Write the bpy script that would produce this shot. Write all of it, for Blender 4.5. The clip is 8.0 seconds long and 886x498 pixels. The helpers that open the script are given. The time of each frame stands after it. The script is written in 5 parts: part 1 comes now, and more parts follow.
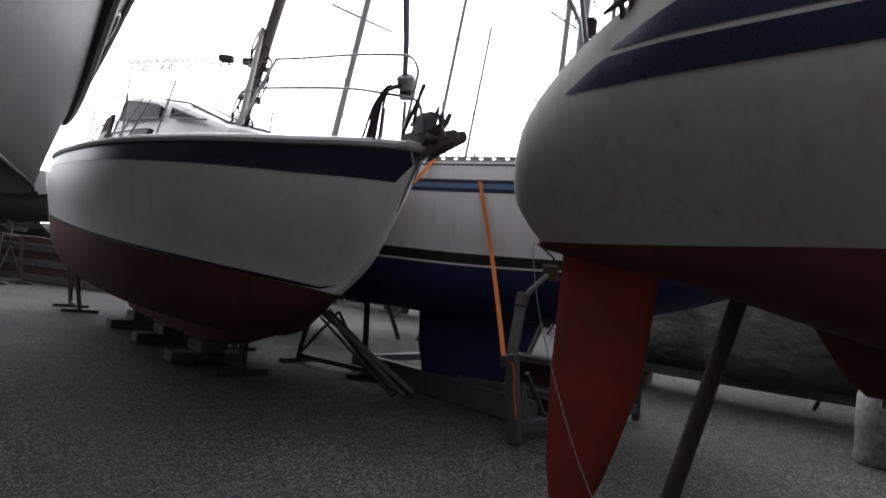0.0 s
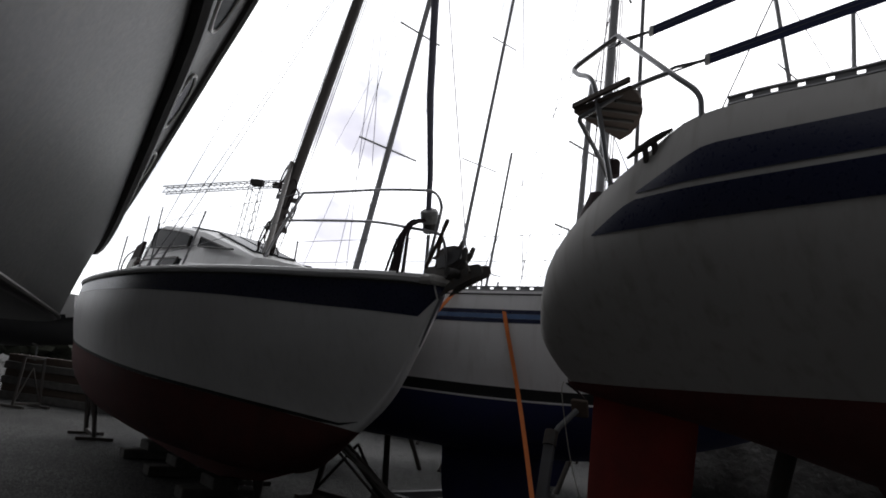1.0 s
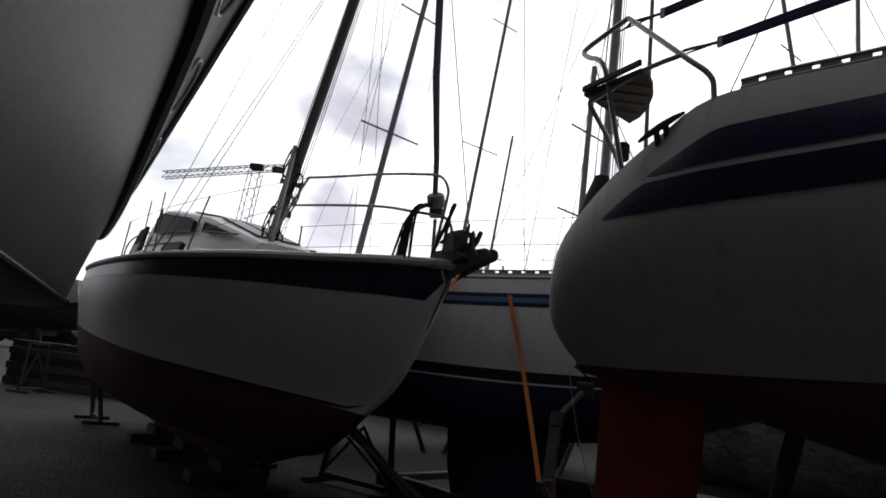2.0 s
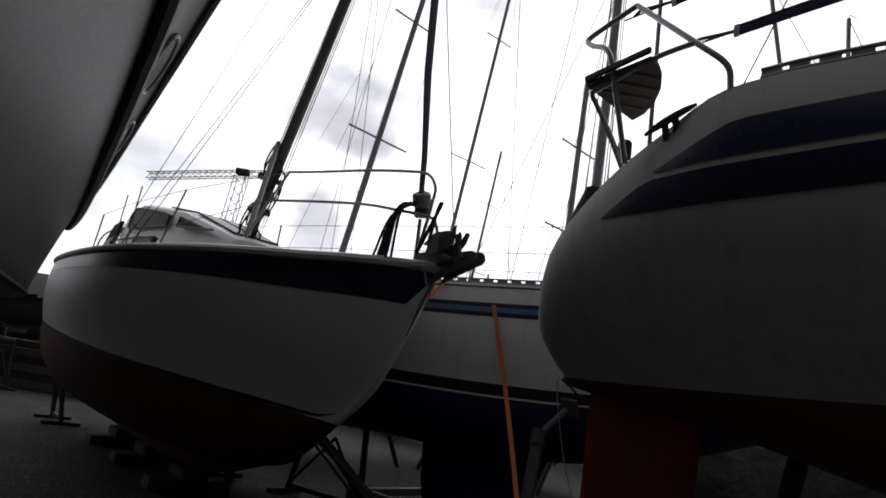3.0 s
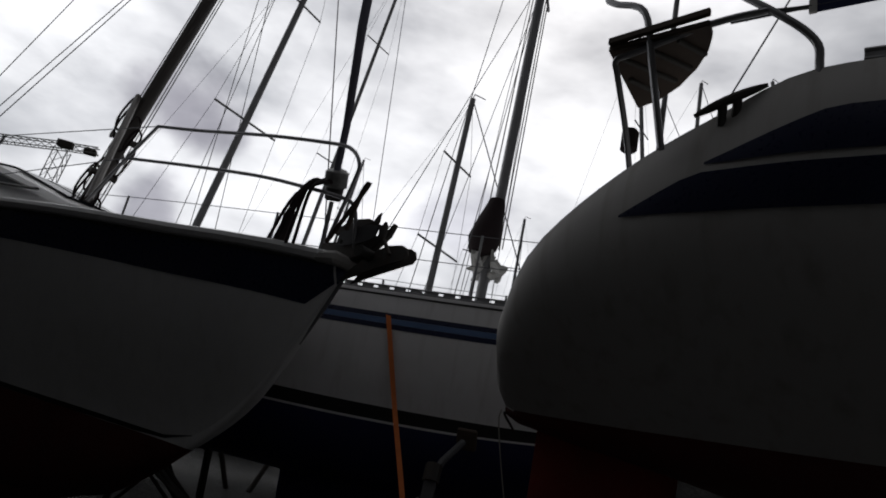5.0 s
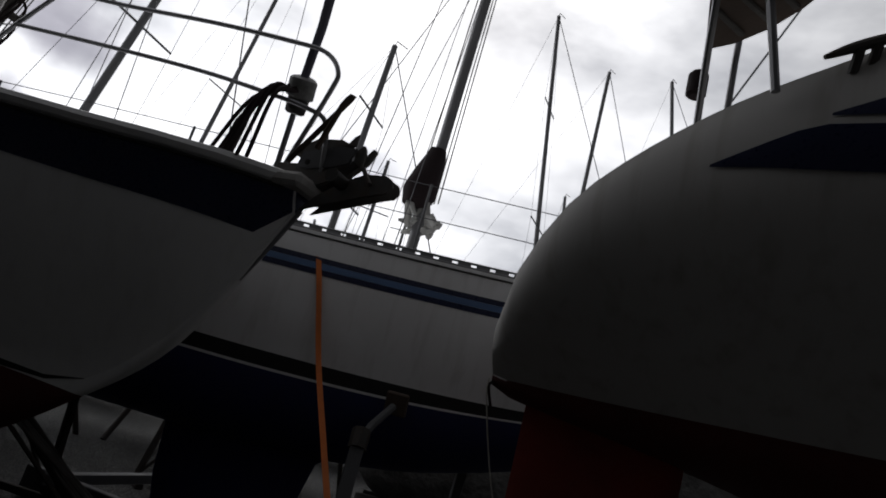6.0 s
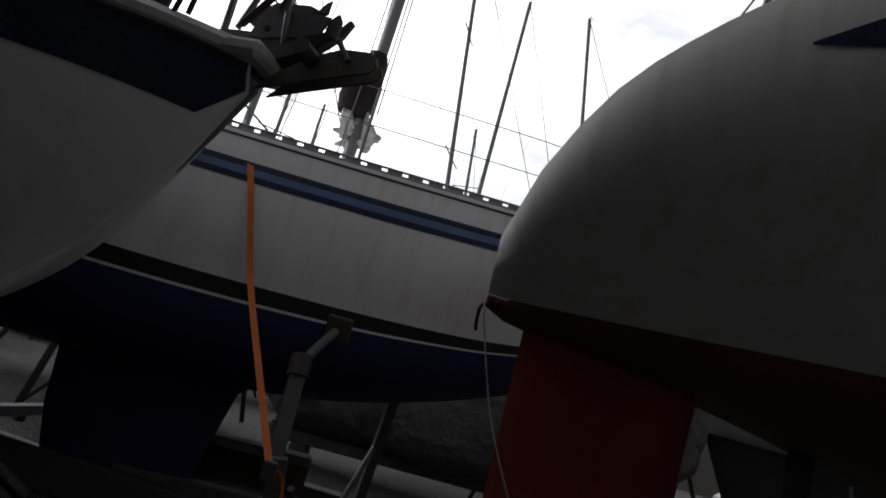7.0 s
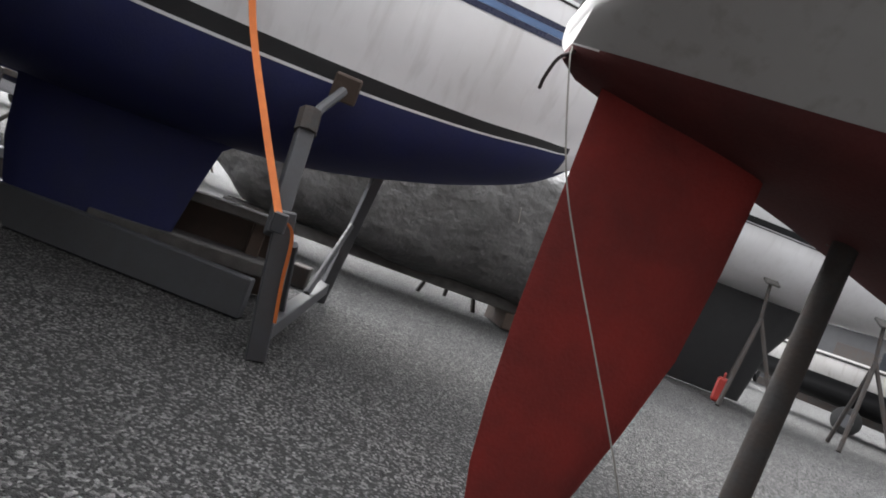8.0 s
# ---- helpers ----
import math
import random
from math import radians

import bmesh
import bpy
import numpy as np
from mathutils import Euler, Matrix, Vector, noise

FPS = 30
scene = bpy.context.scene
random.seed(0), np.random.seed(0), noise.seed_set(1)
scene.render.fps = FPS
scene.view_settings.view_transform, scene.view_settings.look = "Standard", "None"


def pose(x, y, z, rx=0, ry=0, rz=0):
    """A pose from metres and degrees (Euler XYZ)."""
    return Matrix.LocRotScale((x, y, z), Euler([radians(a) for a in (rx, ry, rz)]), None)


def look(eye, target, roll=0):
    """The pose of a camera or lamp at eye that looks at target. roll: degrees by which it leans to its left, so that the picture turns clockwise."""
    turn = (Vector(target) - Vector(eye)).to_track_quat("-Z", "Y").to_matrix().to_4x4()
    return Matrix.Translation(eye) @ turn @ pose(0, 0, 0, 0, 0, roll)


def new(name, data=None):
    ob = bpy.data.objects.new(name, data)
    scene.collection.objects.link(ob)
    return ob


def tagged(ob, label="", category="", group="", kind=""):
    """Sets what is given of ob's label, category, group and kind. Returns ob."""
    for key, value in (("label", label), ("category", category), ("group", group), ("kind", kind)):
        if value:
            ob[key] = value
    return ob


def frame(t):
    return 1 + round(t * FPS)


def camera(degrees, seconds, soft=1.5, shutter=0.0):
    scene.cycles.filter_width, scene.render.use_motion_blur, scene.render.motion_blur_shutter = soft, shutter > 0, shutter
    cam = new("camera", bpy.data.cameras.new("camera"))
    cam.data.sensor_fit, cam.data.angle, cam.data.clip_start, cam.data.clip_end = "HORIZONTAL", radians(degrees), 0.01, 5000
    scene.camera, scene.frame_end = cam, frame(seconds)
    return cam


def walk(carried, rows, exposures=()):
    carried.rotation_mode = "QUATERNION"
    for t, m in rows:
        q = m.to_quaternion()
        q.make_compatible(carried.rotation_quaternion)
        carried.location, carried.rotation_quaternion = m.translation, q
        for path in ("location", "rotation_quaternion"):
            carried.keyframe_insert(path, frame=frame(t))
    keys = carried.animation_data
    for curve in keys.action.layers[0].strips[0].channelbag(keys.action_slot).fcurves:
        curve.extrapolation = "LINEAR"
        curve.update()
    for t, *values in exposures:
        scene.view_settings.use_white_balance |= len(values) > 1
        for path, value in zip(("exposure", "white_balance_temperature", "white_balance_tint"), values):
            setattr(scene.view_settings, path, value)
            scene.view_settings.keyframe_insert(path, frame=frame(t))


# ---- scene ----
cam = camera(68.0, 8.0, soft=1.8)
# seconds, eye, target, roll
PATH = [
    (0, (-0.082, -0.075, 1.255), (-0.064, 1.923, 1.342), 6.58),
    (0.5, (-0.101, -0.080, 1.309), (-0.140, 1.911, 1.489), 5.70),
    (1, (-0.106, 0.008, 1.387), (-0.196, 1.960, 1.818), 6.93),
    (1.5, (-0.151, -0.021, 1.397), (-0.236, 1.942, 1.768), 6.28),
    (3, (-0.161, 0.287, 1.345), (-0.202, 2.240, 1.778), 9.00),
    (3.5, (-0.109, 0.559, 1.385), (-0.055, 2.507, 1.835), 9.84),
    (4, (-0.314, 0.709, 1.434), (-0.087, 2.656, 1.832), 9.23),
    (5.5, (-0.705, 1.495, 1.290), (-0.148, 3.309, 1.921), 13.61),
    (6, (-0.907, 1.852, 1.263), (-0.112, 3.605, 1.804), 15.67),
    (6.5, (-1.029, 2.141, 1.200), (-0.099, 3.847, 1.671), 19.26),
    (7, (-0.964, 2.436, 1.164), (0.154, 4.037, 1.598), 15.54),
    (7.5, (-0.983, 2.708, 0.949), (0.310, 4.204, 1.246), 20.73),
    (8, (-1.102, 2.858, 0.827), (0.324, 4.260, 0.788), 20.98),
]
EXPOSURE = [(0.0, 0.7), (0.6, 0.4), (1.0, -0.7), (1.5, -1.1), (3.0, -1.1), (4.0, -1.35), (5.3, -1.9), (5.7, -1.8), (6.0, -1.55),
            (6.5, -1.2), (7.0, -0.65), (7.5, 0.95), (7.7, 1.65), (8.0, 2.2)]
walk(cam, [(t, look(e, g, r)) for t, e, g, r in PATH], EXPOSURE)

# ---- sky and sun ----
world = bpy.data.worlds.new("world")
scene.world = world
world.use_nodes = True
wn, wl = world.node_tree.nodes, world.node_tree.links
bg = wn["Background"]
sky = wn.new("ShaderNodeTexSky")
sky.sky_type, sky.sun_disc = "NISHITA", False
sky.sun_elevation, sky.sun_rotation = radians(42), radians(20)
coord = wn.new("ShaderNodeTexCoord")
stretch = wn.new("ShaderNodeMapping")
stretch.inputs["Scale"].default_value = (1.0, 1.0, 2.2)
cloud = wn.new("ShaderNodeTexNoise")
cloud.inputs["Scale"].default_value, cloud.inputs["Detail"].default_value, cloud.inputs["Roughness"].default_value = 2.6, 9, 0.55
band = wn.new("ShaderNodeValToRGB")
band.color_ramp.elements[0].position, band.color_ramp.elements[0].color = 0.36, (6.5, 6.6, 7.0, 1)
band.color_ramp.elements[1].position, band.color_ramp.elements[1].color = 0.60, (15.0, 15.0, 15.3, 1)
cover = wn.new("ShaderNodeMix")
cover.data_type = "RGBA"
cover.inputs["Factor"].default_value = 0.9
wl.new(coord.outputs["Generated"], stretch.inputs["Vector"])
wl.new(stretch.outputs["Vector"], cloud.inputs["Vector"])
wl.new(cloud.outputs["Fac"], band.inputs["Fac"])
wl.new(sky.outputs["Color"], cover.inputs["A"])
wl.new(band.outputs["Color"], cover.inputs["B"])
split = wn.new("ShaderNodeVectorMath")
split.operation = "DOT_PRODUCT"
split.inputs[1].default_value = Vector((-0.02, 0.86, 0.46)).normalized()
glow = wn.new("ShaderNodeMapRange")
glow.interpolation_type = "SMOOTHSTEP"
glow.inputs["From Min"].default_value, glow.inputs["From Max"].default_value = 0.3, 0.99
glow.inputs["To Min"].default_value, glow.inputs["To Max"].default_value = 0.24, 2.15
veil = wn.new("ShaderNodeVectorMath")
veil.operation = "SCALE"
wl.new(coord.outputs["Generated"], split.inputs[0])
wl.new(split.outputs["Value"], glow.inputs["Value"])
wl.new(cover.outputs["Result"], veil.inputs["Vector"])
wl.new(glow.outputs["Result"], veil.inputs["Scale"])
ragged = wn.new("ShaderNodeVectorMath")
ragged.operation = "MULTIPLY_ADD"
ragged.inputs[1].default_value = (0.16, 0.16, 0.16)
tatter = wn.new("ShaderNodeTexNoise")
tatter.inputs["Scale"].default_value, tatter.inputs["Detail"].default_value = 7.0, 6
wl.new(coord.outputs["Generated"], tatter.inputs["Vector"])
wl.new(tatter.outputs["Color"], ragged.inputs[0])
wl.new(coord.outputs["Generated"], ragged.inputs[2])
aim = wn.new("ShaderNodeVectorMath")
aim.operation = "NORMALIZE"
wl.new(ragged.outputs["Vector"], aim.inputs[0])
out = veil.outputs["Vector"]
# three dark scraps of lower cloud
for way, wide, tint in (((-0.12, 0.985, 0.455), 5.0, (0.46, 0.45, 0.49)), ((-0.13, 1.035, 0.285), 3.6, (0.55, 0.54, 0.58)), ((0.30, 1.0, 0.40), 4.0, (0.72, 0.72, 0.76))):
    near = wn.new("ShaderNodeVectorMath")
    near.operation = "DOT_PRODUCT"
    near.inputs[1].default_value = Vector(way).normalized()
    wl.new(aim.outputs["Vector"], near.inputs[0])
    puff = wn.new("ShaderNodeMapRange")
    puff.interpolation_type = "SMOOTHSTEP"
    puff.inputs["From Min"].default_value, puff.inputs["From Max"].default_value = math.cos(radians(wide)), math.cos(radians(wide * 0.25))
    wl.new(near.outputs["Value"], puff.inputs["Value"])
    scrap = wn.new("ShaderNodeMix")
    scrap.data_type, scrap.blend_type = "RGBA", "MULTIPLY"
    scrap.inputs["B"].default_value = (*tint, 1)
    wl.new(puff.outputs["Result"], scrap.inputs["Factor"])
    wl.new(out, scrap.inputs["A"])
    out = scrap.outputs["Result"]
wl.new(out, bg.inputs["Color"])
bg.inputs["Strength"].default_value = 0.13
sun = new("sun", bpy.data.lights.new("sun", "SUN"))
sun.data.energy, sun.data.angle, sun.data.color = 0.5, radians(25), (1.0, 0.96, 0.9)
sun.matrix_world = look((6, 12, 12), (0, 0, 0))


# ---- materials ----
def material(name, color, rough=0.5, metal=0.0, second=None, scale=3.0, amount=0.5, grain=60.0, bump=0.05, streak=0.0, island=0.0):
    """Principled surface: two-scale colour variation, fine relief, optional vertical run stains."""
    mat = bpy.data.materials.new(name)
    mat.use_nodes = True
    n, l = mat.node_tree.nodes, mat.node_tree.links
    bsdf = n["Principled BSDF"]
    bsdf.inputs["Metallic"].default_value = metal
    tc = n.new("ShaderNodeTexCoord")
    big = n.new("ShaderNodeTexNoise")
    big.inputs["Scale"].default_value, big.inputs["Detail"].default_value, big.inputs["Roughness"].default_value = scale, 6, 0.6
    l.new(tc.outputs["Object"], big.inputs["Vector"])
    ramp = n.new("ShaderNodeMapRange")
    ramp.inputs["From Min"].default_value, ramp.inputs["From Max"].default_value = 0.35, 0.7
    ramp.inputs["To Max"].default_value = amount
    l.new(big.outputs["Fac"], ramp.inputs["Value"])
    mix = n.new("ShaderNodeMix")
    mix.data_type = "RGBA"
    mix.inputs["A"].default_value = (*color, 1)
    mix.inputs["B"].default_value = (*(second or tuple(c * 0.6 for c in color)), 1)
    l.new(ramp.outputs["Result"], mix.inputs["Factor"])
    out = mix.outputs["Result"]
    if streak:
        mp = n.new("ShaderNodeMapping")
        mp.inputs["Scale"].default_value = (9, 9, 0.5)
        run = n.new("ShaderNodeTexNoise")
        run.inputs["Scale"].default_value, run.inputs["Detail"].default_value = 1.6, 7
        l.new(tc.outputs["Object"], mp.inputs["Vector"])
        l.new(mp.outputs["Vector"], run.inputs["Vector"])
        rr = n.new("ShaderNodeMapRange")
        rr.inputs["From Min"].default_value, rr.inputs["From Max"].default_value, rr.inputs["To Max"].default_value = 0.52, 0.8, streak
        l.new(run.outputs["Fac"], rr.inputs["Value"])
        m2 = n.new("ShaderNodeMix")
        m2.data_type = "RGBA"
        m2.inputs["B"].default_value = (0.2, 0.17, 0.12, 1)
        l.new(rr.outputs["Result"], m2.inputs["Factor"])
        l.new(out, m2.inputs["A"])
        out = m2.outputs["Result"]
    if island:
        oi = n.new("ShaderNodeNewGeometry")
        hv = n.new("ShaderNodeHueSaturation")
        rr = n.new("ShaderNodeMapRange")
        rr.inputs["To Min"].default_value, rr.inputs["To Max"].default_value = 1 - island, 1 + island
        l.new(oi.outputs["Random Per Island"], rr.inputs["Value"])
        l.new(rr.outputs["Result"], hv.inputs["Value"])
        l.new(out, hv.inputs["Color"])
        out = hv.outputs["Color"]
    l.new(out, bsdf.inputs["Base Color"])
    fine = n.new("ShaderNodeTexNoise")
    fine.inputs["Scale"].default_value, fine.inputs["Detail"].default_value = grain, 4
    l.new(tc.outputs["Object"], fine.inputs["Vector"])
    rg = n.new("ShaderNodeMapRange")
    rg.inputs["To Min"].default_value, rg.inputs["To Max"].default_value = max(rough - 0.12, 0.03), min(rough + 0.12, 1)
    l.new(fine.outputs["Fac"], rg.inputs["Value"])
    l.new(rg.outputs["Result"], bsdf.inputs["Roughness"])
    bp = n.new("ShaderNodeBump")
    bp.inputs["Strength"].default_value, bp.inputs["Distance"].default_value = bump, 0.01
    l.new(fine.outputs["Fac"], bp.inputs["Height"])
    l.new(bp.outputs["Normal"], bsdf.inputs["Normal"])
    return mat


gel_white = material("gelcoat white weathered", (0.76, 0.76, 0.765), 0.42, second=(0.62, 0.61, 0.6), scale=1.2, amount=0.6, grain=40, bump=0.02, streak=0.12)
gel_cream = material("gelcoat ivory dull", (0.54, 0.527, 0.51), 0.75, second=(0.42, 0.407, 0.388), scale=1.0, amount=0.6, grain=40, bump=0.02, streak=0.4)
gel_blue_boat = material("gelcoat bright white", (0.8, 0.795, 0.8), 0.38, second=(0.6, 0.585, 0.575), scale=1.0, amount=0.5, grain=40, bump=0.02, streak=0.22)
# grey cruiser hull; the shade on its overhanging side is in this colour
gel_grey_shaded = material("gelcoat grey darkened for shade", (0.095, 0.095, 0.097), 0.5, second=(0.075, 0.075, 0.077), scale=0.9, amount=0.6, grain=40, bump=0.02, streak=0.25)
navy = material("navy gelcoat band", (0.009, 0.013, 0.048), 0.3, second=(0.011, 0.015, 0.05), scale=4, grain=60, bump=0.02)
lightblue = material("mid blue stripe", (0.11, 0.19, 0.36), 0.35, scale=4, bump=0.02)
navy_foul = material("blue antifouling", (0.012, 0.016, 0.085), 0.75, second=(0.02, 0.024, 0.06), scale=5, grain=90, bump=0.15)
black_band = material("black boot top", (0.007, 0.007, 0.008), 0.5, second=(0.015, 0.015, 0.016), scale=5, bump=0.03)
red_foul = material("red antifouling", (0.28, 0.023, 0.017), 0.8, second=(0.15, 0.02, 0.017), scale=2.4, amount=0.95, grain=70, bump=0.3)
# red bottom paint with the under-hull shade put into its colour
red_shaded = material("red antifouling, under-hull shade", (0.095, 0.016, 0.014), 0.85, second=(0.06, 0.014, 0.013), scale=3.0, amount=0.9, grain=80, bump=0.2)
steel = material("galvanised steel dull", (0.1, 0.103, 0.112), 0.6, 0.35, second=(0.09, 0.085, 0.08), scale=9, grain=70, bump=0.08)
stainless = material("stainless tube", (0.26, 0.26, 0.27), 0.38, 0.7, scale=10, amount=0.2, grain=80, bump=0.01)
rust = material("rusty painted steel", (0.05, 0.048, 0.047), 0.8, 0.2, second=(0.06, 0.042, 0.032), scale=12, amount=0.8, grain=60, bump=0.2)
alu = material("anodised mast alloy", (0.3, 0.3, 0.31), 0.45, 0.6, second=(0.2, 0.2, 0.2), scale=6, grain=60, bump=0.03)
alu_dark = material("dark mast alloy", (0.085, 0.075, 0.07), 0.55, 0.2, second=(0.045, 0.04, 0.036), scale=6, grain=60, bump=0.05)
rubber = material("black rubber strake", (0.02, 0.019, 0.018), 0.6, second=(0.05, 0.04, 0.035), scale=6, grain=50, bump=0.06)
timber = material("grey weathered timber", (0.12, 0.114, 0.107), 0.85, second=(0.06, 0.057, 0.053), scale=7, amount=0.8, grain=90, bump=0.35)
teak = material("dark teak board", (0.085, 0.06, 0.045), 0.75, second=(0.05, 0.035, 0.028), scale=9, grain=80, bump=0.2)
glass = material("smoked cabin glass", (0.02, 0.022, 0.025), 0.08, 0.0, scale=2, amount=0.3, bump=0.0)
glass.node_tree.nodes["Principled BSDF"].inputs["IOR"].default_value = 1.03
tarp = material("dusty grey tarpaulin", (0.15, 0.147, 0.142), 0.5, second=(0.08, 0.078, 0.075), scale=1.6, amount=0.9, grain=5, bump=1.0)
tarp.node_tree.nodes["Bump"].inputs["Distance"].default_value = 0.09
canvas_navy = material("navy canvas cover", (0.02, 0.028, 0.09), 0.85, scale=8, grain=150, bump=0.2)
canvas_dark = material("dark red brown canvas", (0.03, 0.018, 0.02), 0.9, scale=8, grain=150, bump=0.2)
orange = material("orange webbing", (0.72, 0.2, 0.045), 0.8, second=(0.5, 0.13, 0.04), scale=14, grain=240, bump=0.3)
sail_cover = material("faded sail edge", (0.17, 0.17, 0.22), 0.85, scale=8, grain=150, bump=0.2)
rope_mat = material("grey rope", (0.4, 0.38, 0.34), 0.9, scale=30, grain=300, bump=0.5)
white_plastic = material("dirty white plastic", (0.6, 0.6, 0.58), 0.5, second=(0.35, 0.34, 0.3), scale=9, grain=60, bump=0.05)
grimy = material("grimy pale plastic", (0.32, 0.32, 0.32), 0.5, second=(0.1, 0.1, 0.095), scale=14, amount=0.9, grain=60, bump=0.05)
red_plastic = material("red fuel can plastic", (0.4, 0.04, 0.03), 0.45, scale=8, bump=0.05)
wire = material("rigging wire", (0.16, 0.16, 0.17), 0.5, 0.6, scale=20, bump=0.02)
anchor_steel = material("dark galvanised anchor", (0.1, 0.098, 0.095), 0.7, 0.3, second=(0.1, 0.06, 0.04), scale=14, grain=60, bump=0.2)
crane_paint = material("pale crane lattice", (0.36, 0.355, 0.34), 0.6, scale=5, bump=0.02)
car_paint = material("silver car paint", (0.5, 0.5, 0.52), 0.25, 0.5, scale=3, amount=0.1, bump=0.0)
car_dark = material("dark car paint", (0.05, 0.055, 0.07), 0.25, 0.4, scale=3, amount=0.1, bump=0.0)
tyre_mat = material("tyre rubber", (0.02, 0.02, 0.02), 0.85, scale=9, bump=0.1)


def gravel_material():
    mat = bpy.data.materials.new("gravel")
    mat.use_nodes = True
    n, l = mat.node_tree.nodes, mat.node_tree.links
    bsdf = n["Principled BSDF"]
    tc = n.new("ShaderNodeTexCoord")
    stones = n.new("ShaderNodeTexVoronoi")
    stones.inputs["Scale"].default_value = 88
    stones2 = n.new("ShaderNodeTexVoronoi")
    stones2.inputs["Scale"].default_value = 150
    patch = n.new("ShaderNodeTexNoise")
    patch.inputs["Scale"].default_value, patch.inputs["Detail"].default_value = 0.7, 8
    for t in (stones, stones2, patch):
        l.new(tc.outputs["Object"], t.inputs["Vector"])
    bw = n.new("ShaderNodeRGBToBW")
    l.new(stones.outputs["Color"], bw.inputs["Color"])
    ramp = n.new("ShaderNodeValToRGB")
    ramp.color_ramp.elements[0].color, ramp.color_ramp.elements[1].color = (0.008, 0.008, 0.008, 1), (0.36, 0.354, 0.345, 1)
    mid = ramp.color_ramp.elements.new(0.55)
    mid.color = (0.046, 0.0453, 0.0445, 1)
    l.new(bw.outputs["Val"], ramp.inputs["Fac"])
    mix = n.new("ShaderNodeMix")
    mix.data_type = "RGBA"
    mix.inputs["B"].default_value = (0.04, 0.0395, 0.039, 1)
    mr = n.new("ShaderNodeMapRange")
    mr.inputs["From Min"].default_value, mr.inputs["From Max"].default_value, mr.inputs["To Max"].default_value = 0.4, 0.7, 0.45
    l.new(patch.outputs["Fac"], mr.inputs["Value"])
    l.new(mr.outputs["Result"], mix.inputs["Factor"])
    l.new(ramp.outputs["Color"], mix.inputs["A"])
    l.new(mix.outputs["Result"], bsdf.inputs["Base Color"])
    bsdf.inputs["Roughness"].default_value = 0.95
    add = n.new("ShaderNodeMath")
    l.new(stones.outputs["Distance"], add.inputs[0])
    l.new(stones2.outputs["Distance"], add.inputs[1])
    bp = n.new("ShaderNodeBump")
    bp.invert = True
    bp.inputs["Strength"].default_value, bp.inputs["Distance"].default_value = 0.9, 0.02
    l.new(add.outputs["Value"], bp.inputs["Height"])
    l.new(bp.outputs["Normal"], bsdf.inputs["Normal"])
    return mat


gravel = gravel_material()


# ---- mesh helpers ----
def V(*a):
    return Vector(a)


def thing(name, m, label, category, group="", kind=""):
    ob = new(name)
    ob.empty_display_size = 0.2
    ob.matrix_world = m
    return tagged(ob, label, category, group, kind)


def world_of(ob):
    m = ob.matrix_basis.copy()
    while ob.parent:
        ob = ob.parent
        m = ob.matrix_basis @ m
    return m


def part(name, bm, mats, parent=None, label="", smooth=True):
    """Links a bmesh in world coordinates as one mesh object under a thing or a part."""
    if parent:
        bmesh.ops.transform(bm, matrix=world_of(parent).inverted(), verts=bm.verts)
    bmesh.ops.recalc_face_normals(bm, faces=bm.faces)
    me = bpy.data.meshes.new(name)
    bm.to_mesh(me)
    bm.free()
    for mm in mats if isinstance(mats, (list, tuple)) else [mats]:
        me.materials.append(mm)
    if smooth:
        me.shade_smooth()
        me.set_sharp_from_angle(angle=radians(35))
    ob = new(name, me)
    ob.parent = parent
    return tagged(ob, label)


def solo(name, bm, mats, base, label, category, group="", kind="", smooth=True):
    """A thing that is one mesh, with its origin at base."""
    bmesh.ops.transform(bm, matrix=Matrix.Translation(base).inverted(), verts=bm.verts)
    ob = part(name, bm, mats, None, "", smooth)
    ob.matrix_world = Matrix.Translation(base)
    return tagged(ob, label, category, group, kind)


def add_tube(bm, pts, r, n=8, cap=True, squash=1.0):
    """Sweeps a round section along points; r a number or one radius per point."""
    pts = [Vector(p) for p in pts]
    rs = r if isinstance(r, (list, tuple)) else [r] * len(pts)
    rings, side = [], None
    for i, p in enumerate(pts):
        d = (pts[min(i + 1, len(pts) - 1)] - pts[max(i - 1, 0)]).normalized()
        if side is None:
            side = d.cross(V(0, 0, 1) if abs(d.z) < 0.9 else V(1, 0, 0)).normalized()
        side = (side - d * side.dot(d)).normalized()
        up = side.cross(d)
        rings.append([bm.verts.new(p + rs[i] * (side * math.cos(2 * math.pi * k / n) + up * squash * math.sin(2 * math.pi * k / n))) for k in range(n)])
    for a, b in zip(rings, rings[1:]):
        for k in range(n):
            bm.faces.new((a[k], a[(k + 1) % n], b[(k + 1) % n], b[k]))
    if cap:
        bm.faces.new(rings[0])
        bm.faces.new(rings[-1])
    return bm


def tube(pts, r, n=8, squash=1.0):
    return add_tube(bmesh.new(), pts, r, n, True, squash)


def add_box(bm, m, sx, sy, sz, bevel=0.004):
    """A box with chamfered edges, centred at the pose m."""
    tmp = bmesh.new()
    bmesh.ops.create_cube(tmp, size=1)
    bmesh.ops.scale(tmp, vec=(sx, sy, sz), verts=tmp.verts)
    if bevel:
        bmesh.ops.bevel(tmp, geom=tmp.edges[:], offset=min(bevel, 0.3 * min(sx, sy, sz)), segments=1, affect="EDGES")
    bmesh.ops.transform(tmp, matrix=m, verts=tmp.verts)
    me = bpy.data.meshes.new("tmp")
    tmp.to_mesh(me)
    tmp.free()
    bm.from_mesh(me)
    bpy.data.meshes.remove(me)
    return bm


def box(m, sx, sy, sz, bevel=0.004):
    return add_box(bmesh.new(), m, sx, sy, sz, bevel)


